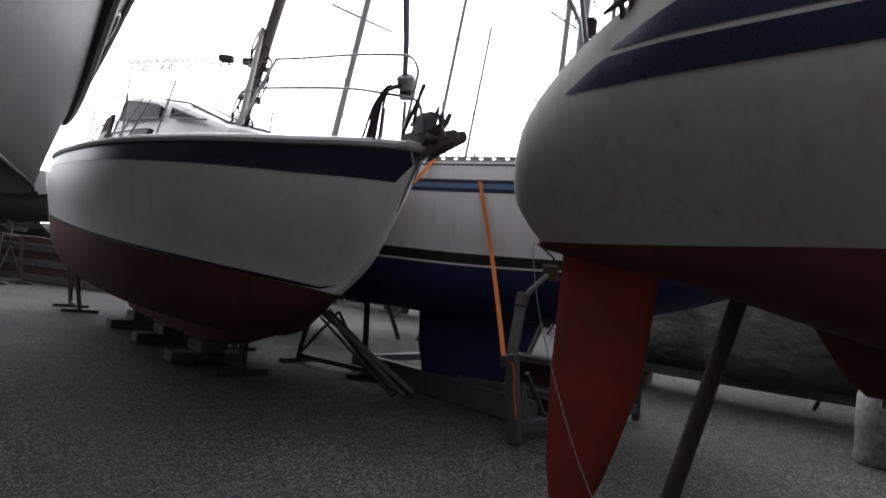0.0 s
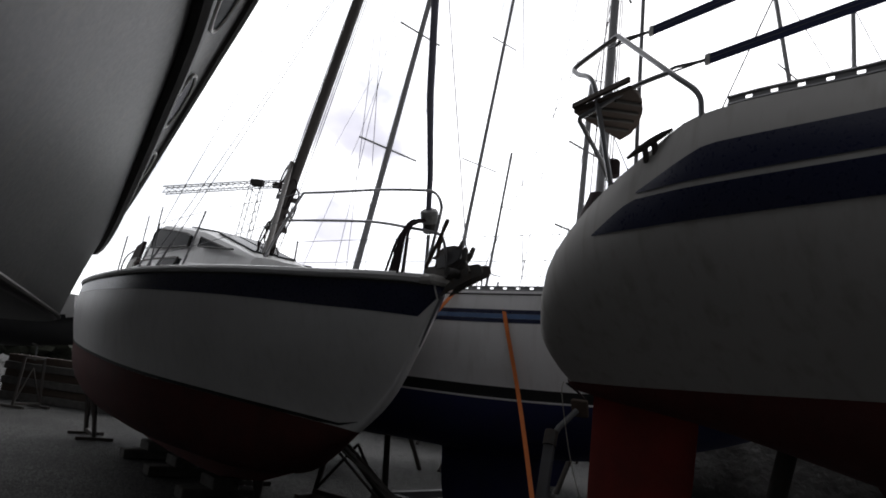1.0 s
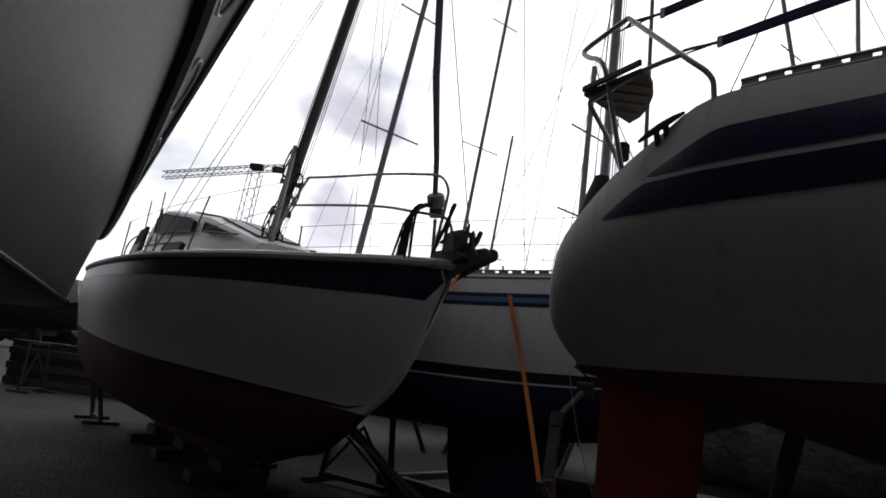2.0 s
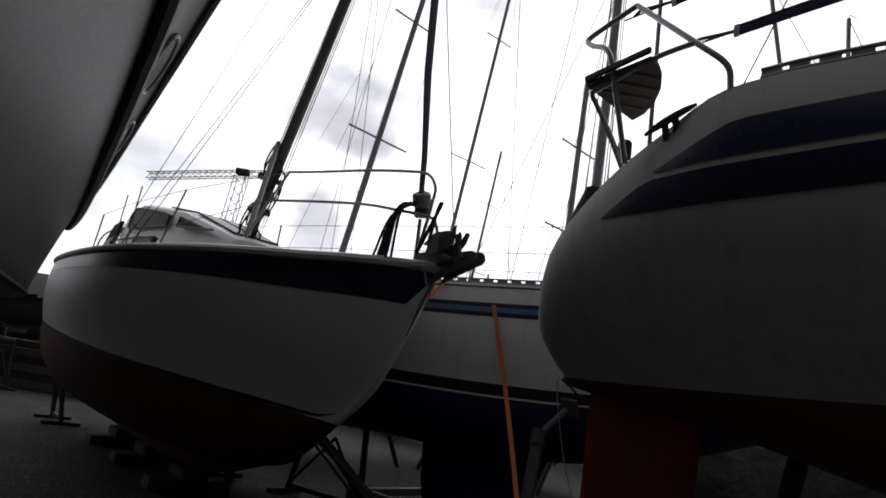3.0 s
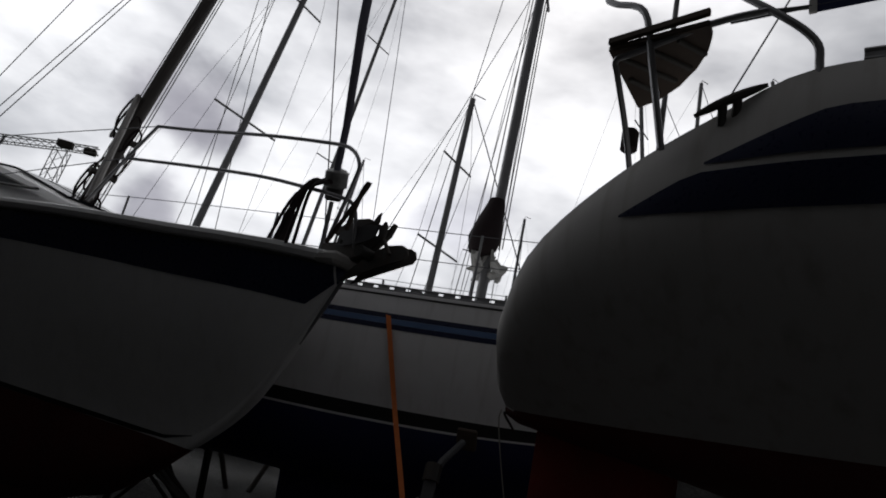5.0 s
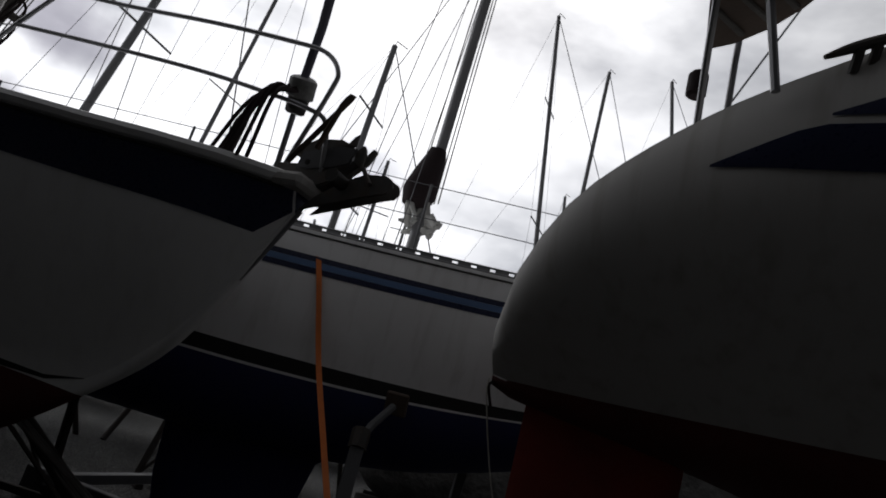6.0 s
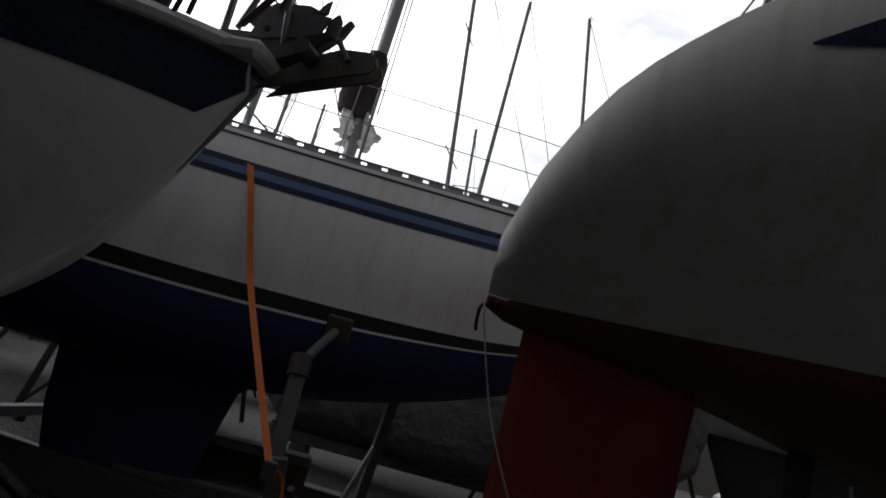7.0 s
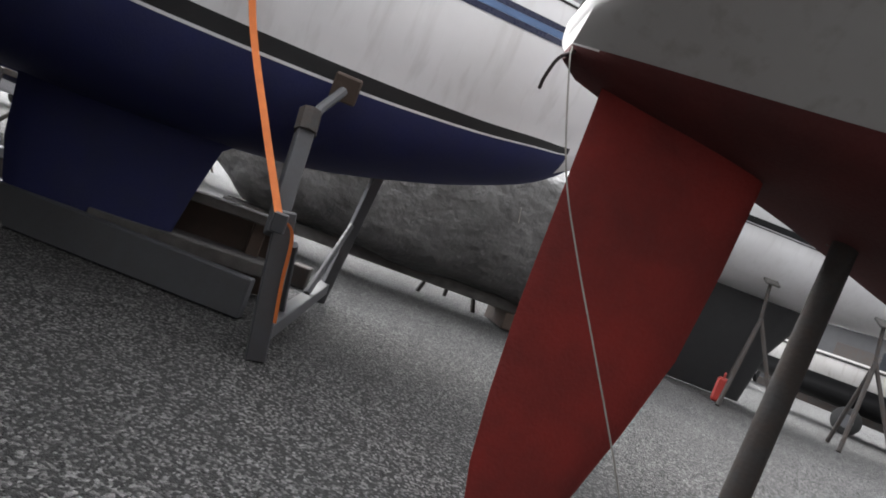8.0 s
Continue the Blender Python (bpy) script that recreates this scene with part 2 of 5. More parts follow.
def beam_pose(a, b, up=(0, 0, 1)):
    """The pose at the middle of a-b whose x axis runs along it."""
    a, b = Vector(a), Vector(b)
    x = (b - a).normalized()
    y = Vector(up).cross(x)
    y = y.normalized() if y.length > 1e-4 else V(0, 1, 0)
    z = x.cross(y)
    m = Matrix((x, y, z)).transposed().to_4x4()
    m.translation = (a + b) / 2
    return m


def beam(a, b, w, h, bevel=0.006, up=(0, 0, 1)):
    return box(beam_pose(a, b, up), (Vector(b) - Vector(a)).length, w, h, bevel)


def smooth_path(pts, n=6):
    """A rounded line through points (Catmull-Rom)."""
    p = [Vector(q) for q in pts]
    p = [p[0] * 2 - p[1]] + p + [p[-1] * 2 - p[-2]]
    out = []
    for i in range(1, len(p) - 2):
        for k in range(n):
            t = k / n
            out.append(0.5 * ((2 * p[i]) + (p[i + 1] - p[i - 1]) * t + (2 * p[i - 1] - 5 * p[i] + 4 * p[i + 1] - p[i + 2]) * t * t
                              + (3 * p[i] - p[i - 1] - 3 * p[i + 1] + p[i + 2]) * t ** 3))
    return out + [p[-2]]


def prism(outline, m, thick, bevel=0.0):
    """A flat outline (x, y) in the pose m, given thickness along its z axis."""
    bm = bmesh.new()
    low = [bm.verts.new(m @ V(x, y, -thick / 2)) for x, y in outline]
    high = [bm.verts.new(m @ V(x, y, thick / 2)) for x, y in outline]
    k = len(outline)
    bm.faces.new(low[::-1])
    bm.faces.new(high)
    for i in range(k):
        bm.faces.new((low[i], low[(i + 1) % k], high[(i + 1) % k], high[i]))
    if bevel:
        bmesh.ops.bevel(bm, geom=bm.edges[:], offset=bevel, segments=2, affect="EDGES")
    return bm


class Hull:
    """A hull from stations along its centre line: u, sheer height, half beam at the sheer, waterline height, half beam there,
    depth of the canoe body. Bow towards +u."""

    def __init__(self, origin, forward, rows, fullness=0.75, bulge=0.06, drop=1.0, flare=1.25, base=0.0):
        self.o = Vector((origin[0], origin[1], base))
        self.f = Vector((forward[0], forward[1], 0)).normalized()
        self.n = V(-self.f.y, self.f.x, 0)
        self.r = np.array(rows, float)
        self.full, self.bulge, self.drop, self.flare = fullness, bulge, drop, flare
        self.m = Matrix((self.f, self.n, V(0, 0, 1))).transposed().to_4x4()
        self.m.translation = self.o

    def row(self, u):
        r = self.r
        x = r[:, 0]
        u = min(max(u, x[0]), x[-1])
        i = min(max(int(np.searchsorted(x, u)) - 1, 0), len(x) - 2)
        h = x[i + 1] - x[i]
        t = (u - x[i]) / h
        m0 = (r[i + 1] - r[max(i - 1, 0)]) / (x[i + 1] - x[max(i - 1, 0)]) * h
        j = min(i + 2, len(x) - 1)
        m1 = (r[j] - r[i]) / (x[j] - x[i]) * h
        return (2 * t ** 3 - 3 * t * t + 1) * r[i] + (t ** 3 - 2 * t * t + t) * m0 + (3 * t * t - 2 * t ** 3) * r[i + 1] + (t ** 3 - t * t) * m1

    def local(self, u, w, side):
        _, zs, bs, zw, bw, zk = self.row(u)
        bs, bw = max(bs, 0.0), max(bw, 0.0)
        if w <= 0.5:
            k = w * 2
            b = bs + (bw - bs) * k ** self.flare + self.bulge * math.sin(math.pi * k) * min(1, bs)
            z = zs + (zw - zs) * k
        else:
            a = (w - 0.5) * math.pi
            b = bw * max(math.cos(a), 0) ** self.full
            z = zw - (zw - zk) * math.sin(a) ** self.drop
        return V(u, side * b, z)

    def at(self, u, w, side=1, out=0.0):
        p = self.local(u, w, side)
        if out:
            e = 0.02
            a = self.local(u + e, w, side) - self.local(u - e, w, side)
            b = self.local(u, min(w + e, 1), side) - self.local(u, max(w - e, 0), side)
            n = a.cross(b)
            if n.length > 1e-9:
                n.normalize()
                if n.y * side < 0:
                    n = -n
                p = p + n * out
        return self.m @ p

    def w_at(self, u, z):
        """The row of the topsides at a height."""
        _, zs, _, zw, _, _ = self.row(u)
        return 0.5 * (zs - z) / (zs - zw)

    def skin(self, ws, mat_of, nu=60, u0=None, u1=None, cut=None):
        """The whole skin with both sides; mat_of gives a face's material index from its strip and place."""
        bm = bmesh.new()
        u0 = self.r[0, 0] if u0 is None else u0
        u1 = self.r[-1, 0] if u1 is None else u1
        grid = {}
        for side in (1, -1):
            for i in range(nu + 1):
                u = u0 + (u1 - u0) * i / nu
                for j, w in enumerate(ws):
                    grid[side, i, j] = bm.verts.new(self.at(u, w, side))
        for side in (1, -1):
            for i in range(nu):
                for j in range(len(ws) - 1):
                    f = bm.faces.new((grid[side, i, j], grid[side, i + 1, j], grid[side, i + 1, j + 1], grid[side, i, j + 1]))
                    f.material_index = mat_of(j, self.m.inverted() @ f.calc_center_median())
        for end in (0, nu):
            for j in range(len(ws) - 1):
                f = bm.faces.new((grid[1, end, j], grid[1, end, j + 1], grid[-1, end, j + 1], grid[-1, end, j]))
                f.material_index = mat_of(j, self.m.inverted() @ f.calc_center_median())
        bmesh.ops.remove_doubles(bm, verts=bm.verts, dist=0.0004)
        if cut:
            at = self.m @ V(0, 0, cut[0])
            bmesh.ops.bisect_plane(bm, geom=bm.verts[:] + bm.edges[:] + bm.faces[:], plane_co=at, plane_no=V(0, 0, 1) - self.f * cut[1], dist=0.0001)
            for f in bm.faces:
                f.material_index = mat_of(0, self.m.inverted() @ f.calc_center_median())
        return bm

    def deck(self, nu=40, drop=0.03, camber=0.06, u0=None, u1=None):
        bm = bmesh.new()
        u0 = self.r[0, 0] if u0 is None else u0
        u1 = self.r[-1, 0] if u1 is None else u1
        rows = []
        for i in range(nu + 1):
            u = u0 + (u1 - u0) * i / nu
            a = self.local(u, 0, 1)
            rows.append([bm.verts.new(self.m @ V(u, a.y * k * 0.985, a.z - drop + camber * (1 - k * k))) for k in (-1, -0.6, -0.2, 0.2, 0.6, 1)])
        for a, b in zip(rows, rows[1:]):
            for k in range(5):
                bm.faces.new((a[k], a[k + 1], b[k + 1], b[k]))
        return bm

    def stripe(self, u0, u1, w_top, w_bot, side, out=0.004, nu=40):
        """A painted band on the skin; w_top and w_bot are functions of u."""
        bm = bmesh.new()
        rows = []
        for i in range(nu + 1):
            u = u0 + (u1 - u0) * i / nu
            a, b = w_top(u), w_bot(u)
            rows.append([bm.verts.new(self.at(u, a + (b - a) * k / 4, side, out)) for k in range(5)])
        for a, b in zip(rows, rows[1:]):
            for k in range(4):
                bm.faces.new((a[k], a[k + 1], b[k + 1], b[k]))
        return bm

    def sheer_line(self, u0, u1, side, up=0.0, inset=0.0, n=30):
        out = []
        for i in range(n + 1):
            u = u0 + (u1 - u0) * i / n
            p = self.local(u, 0, side)
            out.append(self.m @ V(u, p.y - side * inset * min(1, abs(p.y) * 4), p.z + up))
        return out


def fin(h, plan, thick, v=0.0):
    """A keel or rudder: closed blade on the centre plane, from (u, z) front and back edges, top to bottom."""
    bm = bmesh.new()
    rings = []
    for u_back, u_front, z, t in plan:
        c, half = (u_back + u_front) / 2, (u_front - u_back) / 2
        ring = []
        for k in range(16):
            a = 2 * math.pi * k / 16
            ring.append(bm.verts.new(h.m @ V(c + half * math.cos(a), v + thick * t * math.sin(a) * (0.75 + 0.25 * math.cos(a)), z)))
        rings.append(ring)
    for a, b in zip(rings, rings[1:]):
        for k in range(16):
            bm.faces.new((a[k], a[(k + 1) % 16], b[(k + 1) % 16], b[k]))
    bm.faces.new(rings[0])
    bm.faces.new(rings[-1])
    return bm


# ---- ground ----
G = -0.10  # level of the gravel
gm = bmesh.new()
bmesh.ops.create_grid(gm, x_segments=60, y_segments=60, size=1)
for v in gm.verts:
    s = 8 + 900 * max(abs(v.co.x), abs(v.co.y)) ** 4
    v.co = V(v.co.x * s, v.co.y * s, G)
    if v.co.length < 60:
        v.co.z = G + 0.02 * (noise.noise(v.co * 0.6) - 0.5)
ground = part("ground", gm, gravel)
tagged(ground, "grey crushed-gravel boatyard ground with dusty patches", "ground", kind="structure")

WS = [0, .03, .06, .1, .15, .2, .26, .32, .38, .44, .5, .54, .58, .63, .68, .74, .8, .86, .92, .96, 1]
# ---- motor sailer with blue sheer band ----
A = Hull((-6.3, 12.66), (0.61, -0.79), [
    (0.0, 2.55, 1.05, 1.68, 0.85, 0.95),
    (0.5, 2.53, 1.2, 1.64, 1.08, 0.75),
    (2.0, 2.46, 1.4, 1.53, 1.36, 0.55),
    (4.0, 2.40, 1.45, 1.376, 1.4, 0.45),
    (6.0, 2.34, 1.32, 1.224, 1.16, 0.42),
    (7.5, 2.29, 1.02, 1.11, 0.60, 0.46),
    (8.2, 2.265, 0.80, 1.06, 0.28, 0.68),
    (8.8, 2.245, 0.54, 1.06, 0.05, 0.96),
    (9.3, 2.23, 0.35, 1.36, 0.04, 1.30),
    (9.6, 2.22, 0.19, 1.76, 0.03, 1.71),
    (9.8, 2.21, 0.06, 2.10, 0.02, 2.08)], fullness=0.6)


boat_a = thing("motor_sailer", A.m, "white motor sailer, navy sheer band and red bottom, on stands", "boat")
part("hull", A.skin(WS, lambda j, c: 1 if c.z < 1.678 - 0.076 * c.x else (2 if c.x > 9.77 and c.z > 1.9 else 0), 110, cut=(1.678, -0.076)), [gel_white, red_shaded, navy], boat_a)
part("deck", A.deck(), gel_white, boat_a)
for side in (1, -1):
    part("sheer_band", A.stripe(0.02, 9.79, lambda u: min(0.5, A.w_at(u, A.row(u)[1] - 0.03)), lambda u: min(0.5, A.w_at(u, A.row(u)[1] - 0.19 - 0.09 * (u / 9.8) ** 3)), side, nu=70), navy, boat_a, "dark navy painted band below the rail")
    part("cap_rail", add_tube(bmesh.new(), A.sheer_line(0, 9.8, side, 0.01), 0.042, 8, True, 0.9), gel_white, boat_a, "rounded off-white cap rail")
    part("rubbing_strake", tube([A.at(9.75 * i / 60, A.w_at(9.75 * i / 60, A.row(9.75 * i / 60)[1] - 0.035), side, 0.01) for i in range(61)], 0.009, 6), rubber, boat_a)
    part("boot_line", A.stripe(0.1, 8.9, lambda u: A.w_at(u, 1.715 - 0.076 * u), lambda u: A.w_at(u, 1.68 - 0.076 * u), side), black_band, boat_a)
part("bow_cap", box(beam_pose(A.at(9.55, 0, 1) * 0.5 + A.at(9.55, 0, -1) * 0.5, A.at(9.86, 0, 1) * 0.5 + A.at(9.86, 0, -1) * 0.5), 0.34, 0.3, 0.07, 0.02), gel_cream, boat_a)
part("keel", fin(A, [(1.2, 8.15, 0.8, 1), (1.4, 7.75, 0.5, 1), (1.6, 7.0, 0.3, 0.9), (1.8, 6.0, 0.17, 0.8)], 0.16), red_shaded, boat_a, "long red keel")
stem = [A.at(8.5 + 1.3 * i / 12, 0.5, 1) * 0.5 + A.at(8.5 + 1.3 * i / 12, 0.5, -1) * 0.5 + V(0.012, -0.016, 0) for i in range(13)]
part("stem_band", tube(stem[5:], 0.012, 6), stainless, boat_a)

# wheelhouse: low coachroof and a glazed shelter behind it
def house_block(h, rows):
    """A cabin lofted from sections along u: u, half width at the foot, half width at the top, foot height, top height."""
    bm = bmesh.new()
    rings = []
    for u, b0, b1, z0, z1 in rows:
        r = 0.12 * (z1 - z0)
        prof = [(-b0, z0), (-b1 - 0.02, z1 - 2 * r), (-b1 + 0.03, z1 - 0.4 * r), (-b1 * 0.6, z1), (b1 * 0.6, z1), (b1 - 0.03, z1 - 0.4 * r), (b1 + 0.02, z1 - 2 * r), (b0, z0)]
        rings.append([bm.verts.new(h.m @ V(u, y, z)) for y, z in prof])
    for a, b in zip(rings, rings[1:]):
        for k in range(7):
            bm.faces.new((a[k], a[k + 1], b[k + 1], b[k]))
    bm.faces.new(rings[0])
    bm.faces.new(rings[-1])
    return bm


def house_pane(h, corners, side, out=0.04):
    """A glazed opening: corners (u, v, z) on the cabin side, with depth."""
    bm = bmesh.new()
    pts = [h.m @ V(u, side * (v + out), z) for u, v, z in corners]
    inner = [h.m @ V(u, side * (v - 0.015), z) for u, v, z in corners]
    a, b = [bm.verts.new(p) for p in pts], [bm.verts.new(p) for p in inner]
    bm.faces.new(a)
    for k in range(len(a)):
        bm.faces.new((a[k], a[(k + 1) % len(a)], b[(k + 1) % len(a)], b[k]))
    return bm


def frame_bars(h, corners, side, r=0.014, out=0.04):
    pts = [h.m @ V(u, side * (v + out), z) for u, v, z in corners]
    return tube(pts + [pts[0]], r, 6)


part("coachroof", house_block(A, [(1.0, 1.0, 0.86, 2.42, 2.84), (3.0, 0.98, 0.84, 2.38, 2.82), (5.0, 0.9, 0.76, 2.36, 2.68), (6.4, 0.66, 0.52, 2.34, 2.52), (7.0, 0.45, 0.36, 2.33, 2.4)]), gel_white, boat_a)
wheel = part("wheelhouse", house_block(A, [(1.1, 0.56, 0.44, 2.5, 3.5), (1.6, 0.56, 0.46, 2.5, 3.66), (2.2, 0.56, 0.46, 2.5, 3.66), (4.7, 0.54, 0.46, 2.45, 3.2), (6.0, 0.5, 0.42, 2.4, 2.84), (6.6, 0.42, 0.36, 2.38, 2.66)]), gel_white, boat_a, "glazed white wheelhouse")
for side in (1, -1):
    c1 = [(2.0, 0.53, 3.22), (4.38, 0.525, 2.98), (4.36, 0.505, 3.14), (4.1, 0.5, 3.21), (2.3, 0.5, 3.52), (2.08, 0.505, 3.52), (1.98, 0.515, 3.45)]
    c2 = [(4.9, 0.52, 2.92), (6.25, 0.48, 2.74), (5.9, 0.47, 2.8), (4.9, 0.5, 3.05)]
    for c in (c1, c2):
        pane = part("window", house_pane(A, c, side, 0.02), glass, wheel, "dark cabin window")
        part("window_frame", frame_bars(A, c, side, 0.014, 0.02), rubber, wheel)
    # windscreen panes laid on the roof slope, also to darken the sky-lit roof
    for (u0, z0), (u1, z1) in (((3.35, 3.455), (4.6, 3.225)), ((4.8, 3.18), (6.3, 2.755))):
        slope = [A.m @ V(u, side * y, z) for u, y, z in ((u0, 0.03, z0), (u1, 0.03, z1), (u1, 0.27, z1), (u0, 0.29, z0))]
        wind = bmesh.new()
        lo, hi = [wind.verts.new(p) for p in slope], [wind.verts.new(p + V(0, 0, 0.02)) for p in slope]
        wind.faces.new(hi)
        for k in range(4):
            wind.faces.new((lo[k], lo[(k + 1) % 4], hi[(k + 1) % 4], hi[k]))
        part("windscreen", wind, glass, wheel, "dark raked windscreen pane, also darkening the bright roof")
    for u in (3.5, 4.75):
        c = [(u, 0.94, 2.56), (u + 0.8, 0.91, 2.52), (u + 0.76, 0.87, 2.62), (u + 0.06, 0.9, 2.68)]
        part("portlight", house_pane(A, c, side), glass, boat_a, "small dark coachroof portlight")
        part("portlight_frame", frame_bars(A, c, side, 0.01), rubber, boat_a)
    part("grab_rail", tube(smooth_path([A.m @ V(2.4, side * 0.8, 2.82), A.m @ V(2.5, side * 0.8, 2.88), A.m @ V(4.6, side * 0.74, 2.76), A.m @ V(4.7, side * 0.72, 2.7)], 4), 0.012, 6), teak, boat_a)
    # canvas shelter behind the wheelhouse
    part("spray_hood", house_pane(A, [(0.2, 0.6, 2.55), (1.12, 0.58, 2.55), (1.12, 0.47, 3.45), (0.6, 0.48, 3.42), (0.35, 0.54, 3.05)], side), canvas_dark, boat_a, "dark canvas spray hood")
    part("hood_window", house_pane(A, [(0.55, 0.62, 2.75), (1.0, 0.6, 2.75), (0.98, 0.53, 3.15), (0.62, 0.55, 3.12)], side), white_plastic, boat_a, "clear plastic hood window, clouded")
part("hood_frame", tube(smooth_path([A.m @ V(0.3, -0.66, 2.5), A.m @ V(0.4, -0.6, 3.25), A.m @ V(0.5, 0, 3.5), A.m @ V(0.4, 0.6, 3.25), A.m @ V(0.3, 0.66, 2.5)], 6), 0.015, 6), stainless, boat_a)
for u in (1.9, 0.9):
    part("aerial", tube([A.m @ V(u, -0.5, 3.3), A.m @ V(u + 0.1, -0.5, 3.95)], 0.012, 5), wire, boat_a)

# pulpit
upper = [(-2.13, 6.29, 2.5), (-1.95, 6.18, 2.86), (-1.78, 6.02, 3.11), (-1.45, 5.78, 3.08), (-0.97, 5.33, 3.01), (-0.60, 4.99, 2.94), (-0.45, 4.84, 2.89), (-0.38, 4.75, 2.78), (-0.38, 4.77, 2.67), (-0.44, 4.91, 2.3)]
lower = [(-1.95, 6.18, 2.86), (-1.41, 5.74, 2.80), (-0.94, 5.34, 2.73), (-0.62, 5.0, 2.63), (-0.45, 4.85, 2.58), (-0.34, 4.81, 2.53), (-0.28, 4.83, 2.30)]
part("pulpit_rail", tube([Vector(upper[0]), Vector(upper[1]), Vector(upper[2])] , 0.0125, 8), stainless, boat_a)
part("pulpit_rail", tube(smooth_path(upper[2:], 5), 0.0125, 8), stainless, boat_a)
part("pulpit_rail", tube(smooth_path(lower, 5), 0.0125, 8), stainless, boat_a)
feet = [((-3.84, 8.22, 2.38), (-3.53, 8.0, 3.30)), ((-4.76, 9.31, 2.4), (-4.63, 9.09, 3.30)), ((-5.98, 10.7, 2.5), (-5.81, 10.48, 3.32))]
for a, b in feet:
    part("stanchion", tube([a, b], 0.0125, 8), stainless, boat_a)
line = [Vector(upper[2])] + [Vector(b) for _, b in feet]
part("lifeline", tube(line, 0.004, 5), wire, boat_a)
mid = [Vector(lower[0])] + [Vector(a) * 0.5 + Vector(b) * 0.5 for a, b in feet]
part("lifeline", tube(mid, 0.004, 5), wire, boat_a)

# mast, rigging and furling gear
m0, md = V(-2.71, 7.89, 2.30), V(0.2, -0.08, 1.0).normalized()
mast_a = part("mast", add_tube(bmesh.new(), [m0, m0 + md * 4, m0 + md * 9.5], [0.085, 0.085, 0.07], 12, True, 0.75), alu_dark, boat_a, "dark brown varnished mast with winches and coiled halyards")
for k, (h, r) in enumerate(((0.5, 0.04), (0.85, 0.036), (1.25, 0.04))):
    p = m0 + md * h
    for sd in (1, -1):
        w = A.n * sd
        part("winch", tube([p + w * 0.06, p + w * 0.09, p + w * 0.1, p + w * 0.13], [r, r * 0.8, r * 0.8, r * 1.05], 12), alu_dark, mast_a)
for k in range(12):
    a = k * 0.9
    p = m0 + md * (0.3 + 0.11 * k)
    w = (A.n * math.cos(a) + A.f * math.sin(a)) * 0.09
    loop = [p + w + A.n * 0.06 * math.cos(t) + md * 0.2 * math.sin(t) + A.f * 0.02 * math.sin(3 * t) for t in [2 * math.pi * i / 14 for i in range(15)]]
    part("halyard_coil", tube(loop, 0.012, 5), canvas_dark, mast_a)
for dx in (-0.09, 0.1, 0.13):
    part("halyard", tube([m0 + md * 0.4 + A.n * dx, m0 + md * 9.2 + A.n * dx * 0.6], 0.006, 5), rope_mat, boat_a)
for sd in (1, -1):
    for u, h in ((5.2, 9.0), (5.7, 5.2), (6.3, 5.2)):
        foot = A.m @ V(u, sd * 1.28, 2.38)
        part("shroud", tube([foot, m0 + md * h], 0.0045, 5), wire, boat_a)
        part("turnbuckle", tube([foot, foot + (m0 + md * h - foot).normalized() * 0.3], 0.011, 6), stainless, boat_a)
part("spinnaker_pole", tube([V(-2.13, 6.31, 2.52), m0 + md * 1.7 + A.n * -0.1], 0.03, 8), alu_dark, boat_a)
stay = [V(-0.48, 5.010, 2.700), V(-0.5, 4.900, 3.040), V(-0.57, 4.770, 3.650), V(-0.66, 4.630, 4.980), V(-1.1, 4.680, 9.980)]
part("furled_sail", tube(stay, [0.022, 0.024, 0.03, 0.034, 0.026], 10), sail_cover, boat_a, "rolled sail with faded grey-blue edge")
drum = part("furling_drum", tube([V(-0.467, 5.045, 2.690), V(-0.468, 5.040, 2.700), V(-0.48, 5.005, 2.780), V(-0.482, 5.000, 2.795), V(-0.484, 4.995, 2.800)], [0.05, 0.072, 0.072, 0.056, 0.02], 16), grimy, boat_a, "grimy grey furling drum with a dark lower half")
part("drum_guard", tube([V(-0.462, 5.055, 2.610), V(-0.463, 5.052, 2.620), V(-0.467, 5.045, 2.688)], [0.04, 0.052, 0.056], 16), rubber, drum)
for k in range(5):
    a = k * 1.3
    top = V(-0.52, 4.980, 2.700)
    foot = V(-0.62 - 0.04 * k, 4.90 + 0.05 * k, 2.25)
    part("furling_line", tube(smooth_path([top + V(0.03 * math.cos(a), 0.03 * math.sin(a), 0), V(-0.6 - 0.02 * k, 4.88 + 0.03 * k, 2.6 + 0.03 * math.sin(a)), foot], 5), 0.011, 5), canvas_dark, boat_a)
part("gathered_canvas", tube(smooth_path([V(-0.5, 4.980, 2.700), V(-0.62, 4.960, 2.640), V(-0.68, 5.010, 2.480), V(-0.7, 5.100, 2.240)], 5), [0.016] * 5 + [0.022] * 6 + [0.032] * 5, 10), canvas_dark, boat_a, "dark gathered canvas at the stay foot")
part("tack_strut", tube([V(-0.45, 5.060, 2.220), V(-0.465, 5.050, 2.600)], 0.016, 6), stainless, boat_a)

# anchor and bow roller
def upright(outline, v, thick, bevel=0.004):
    """A plate standing along the motor sailer's centre line: (u, z) outline at the offset v."""
    return prism(outline, A.m @ pose(-0.03, v + 0.07, 0.06, 90), thick, bevel)


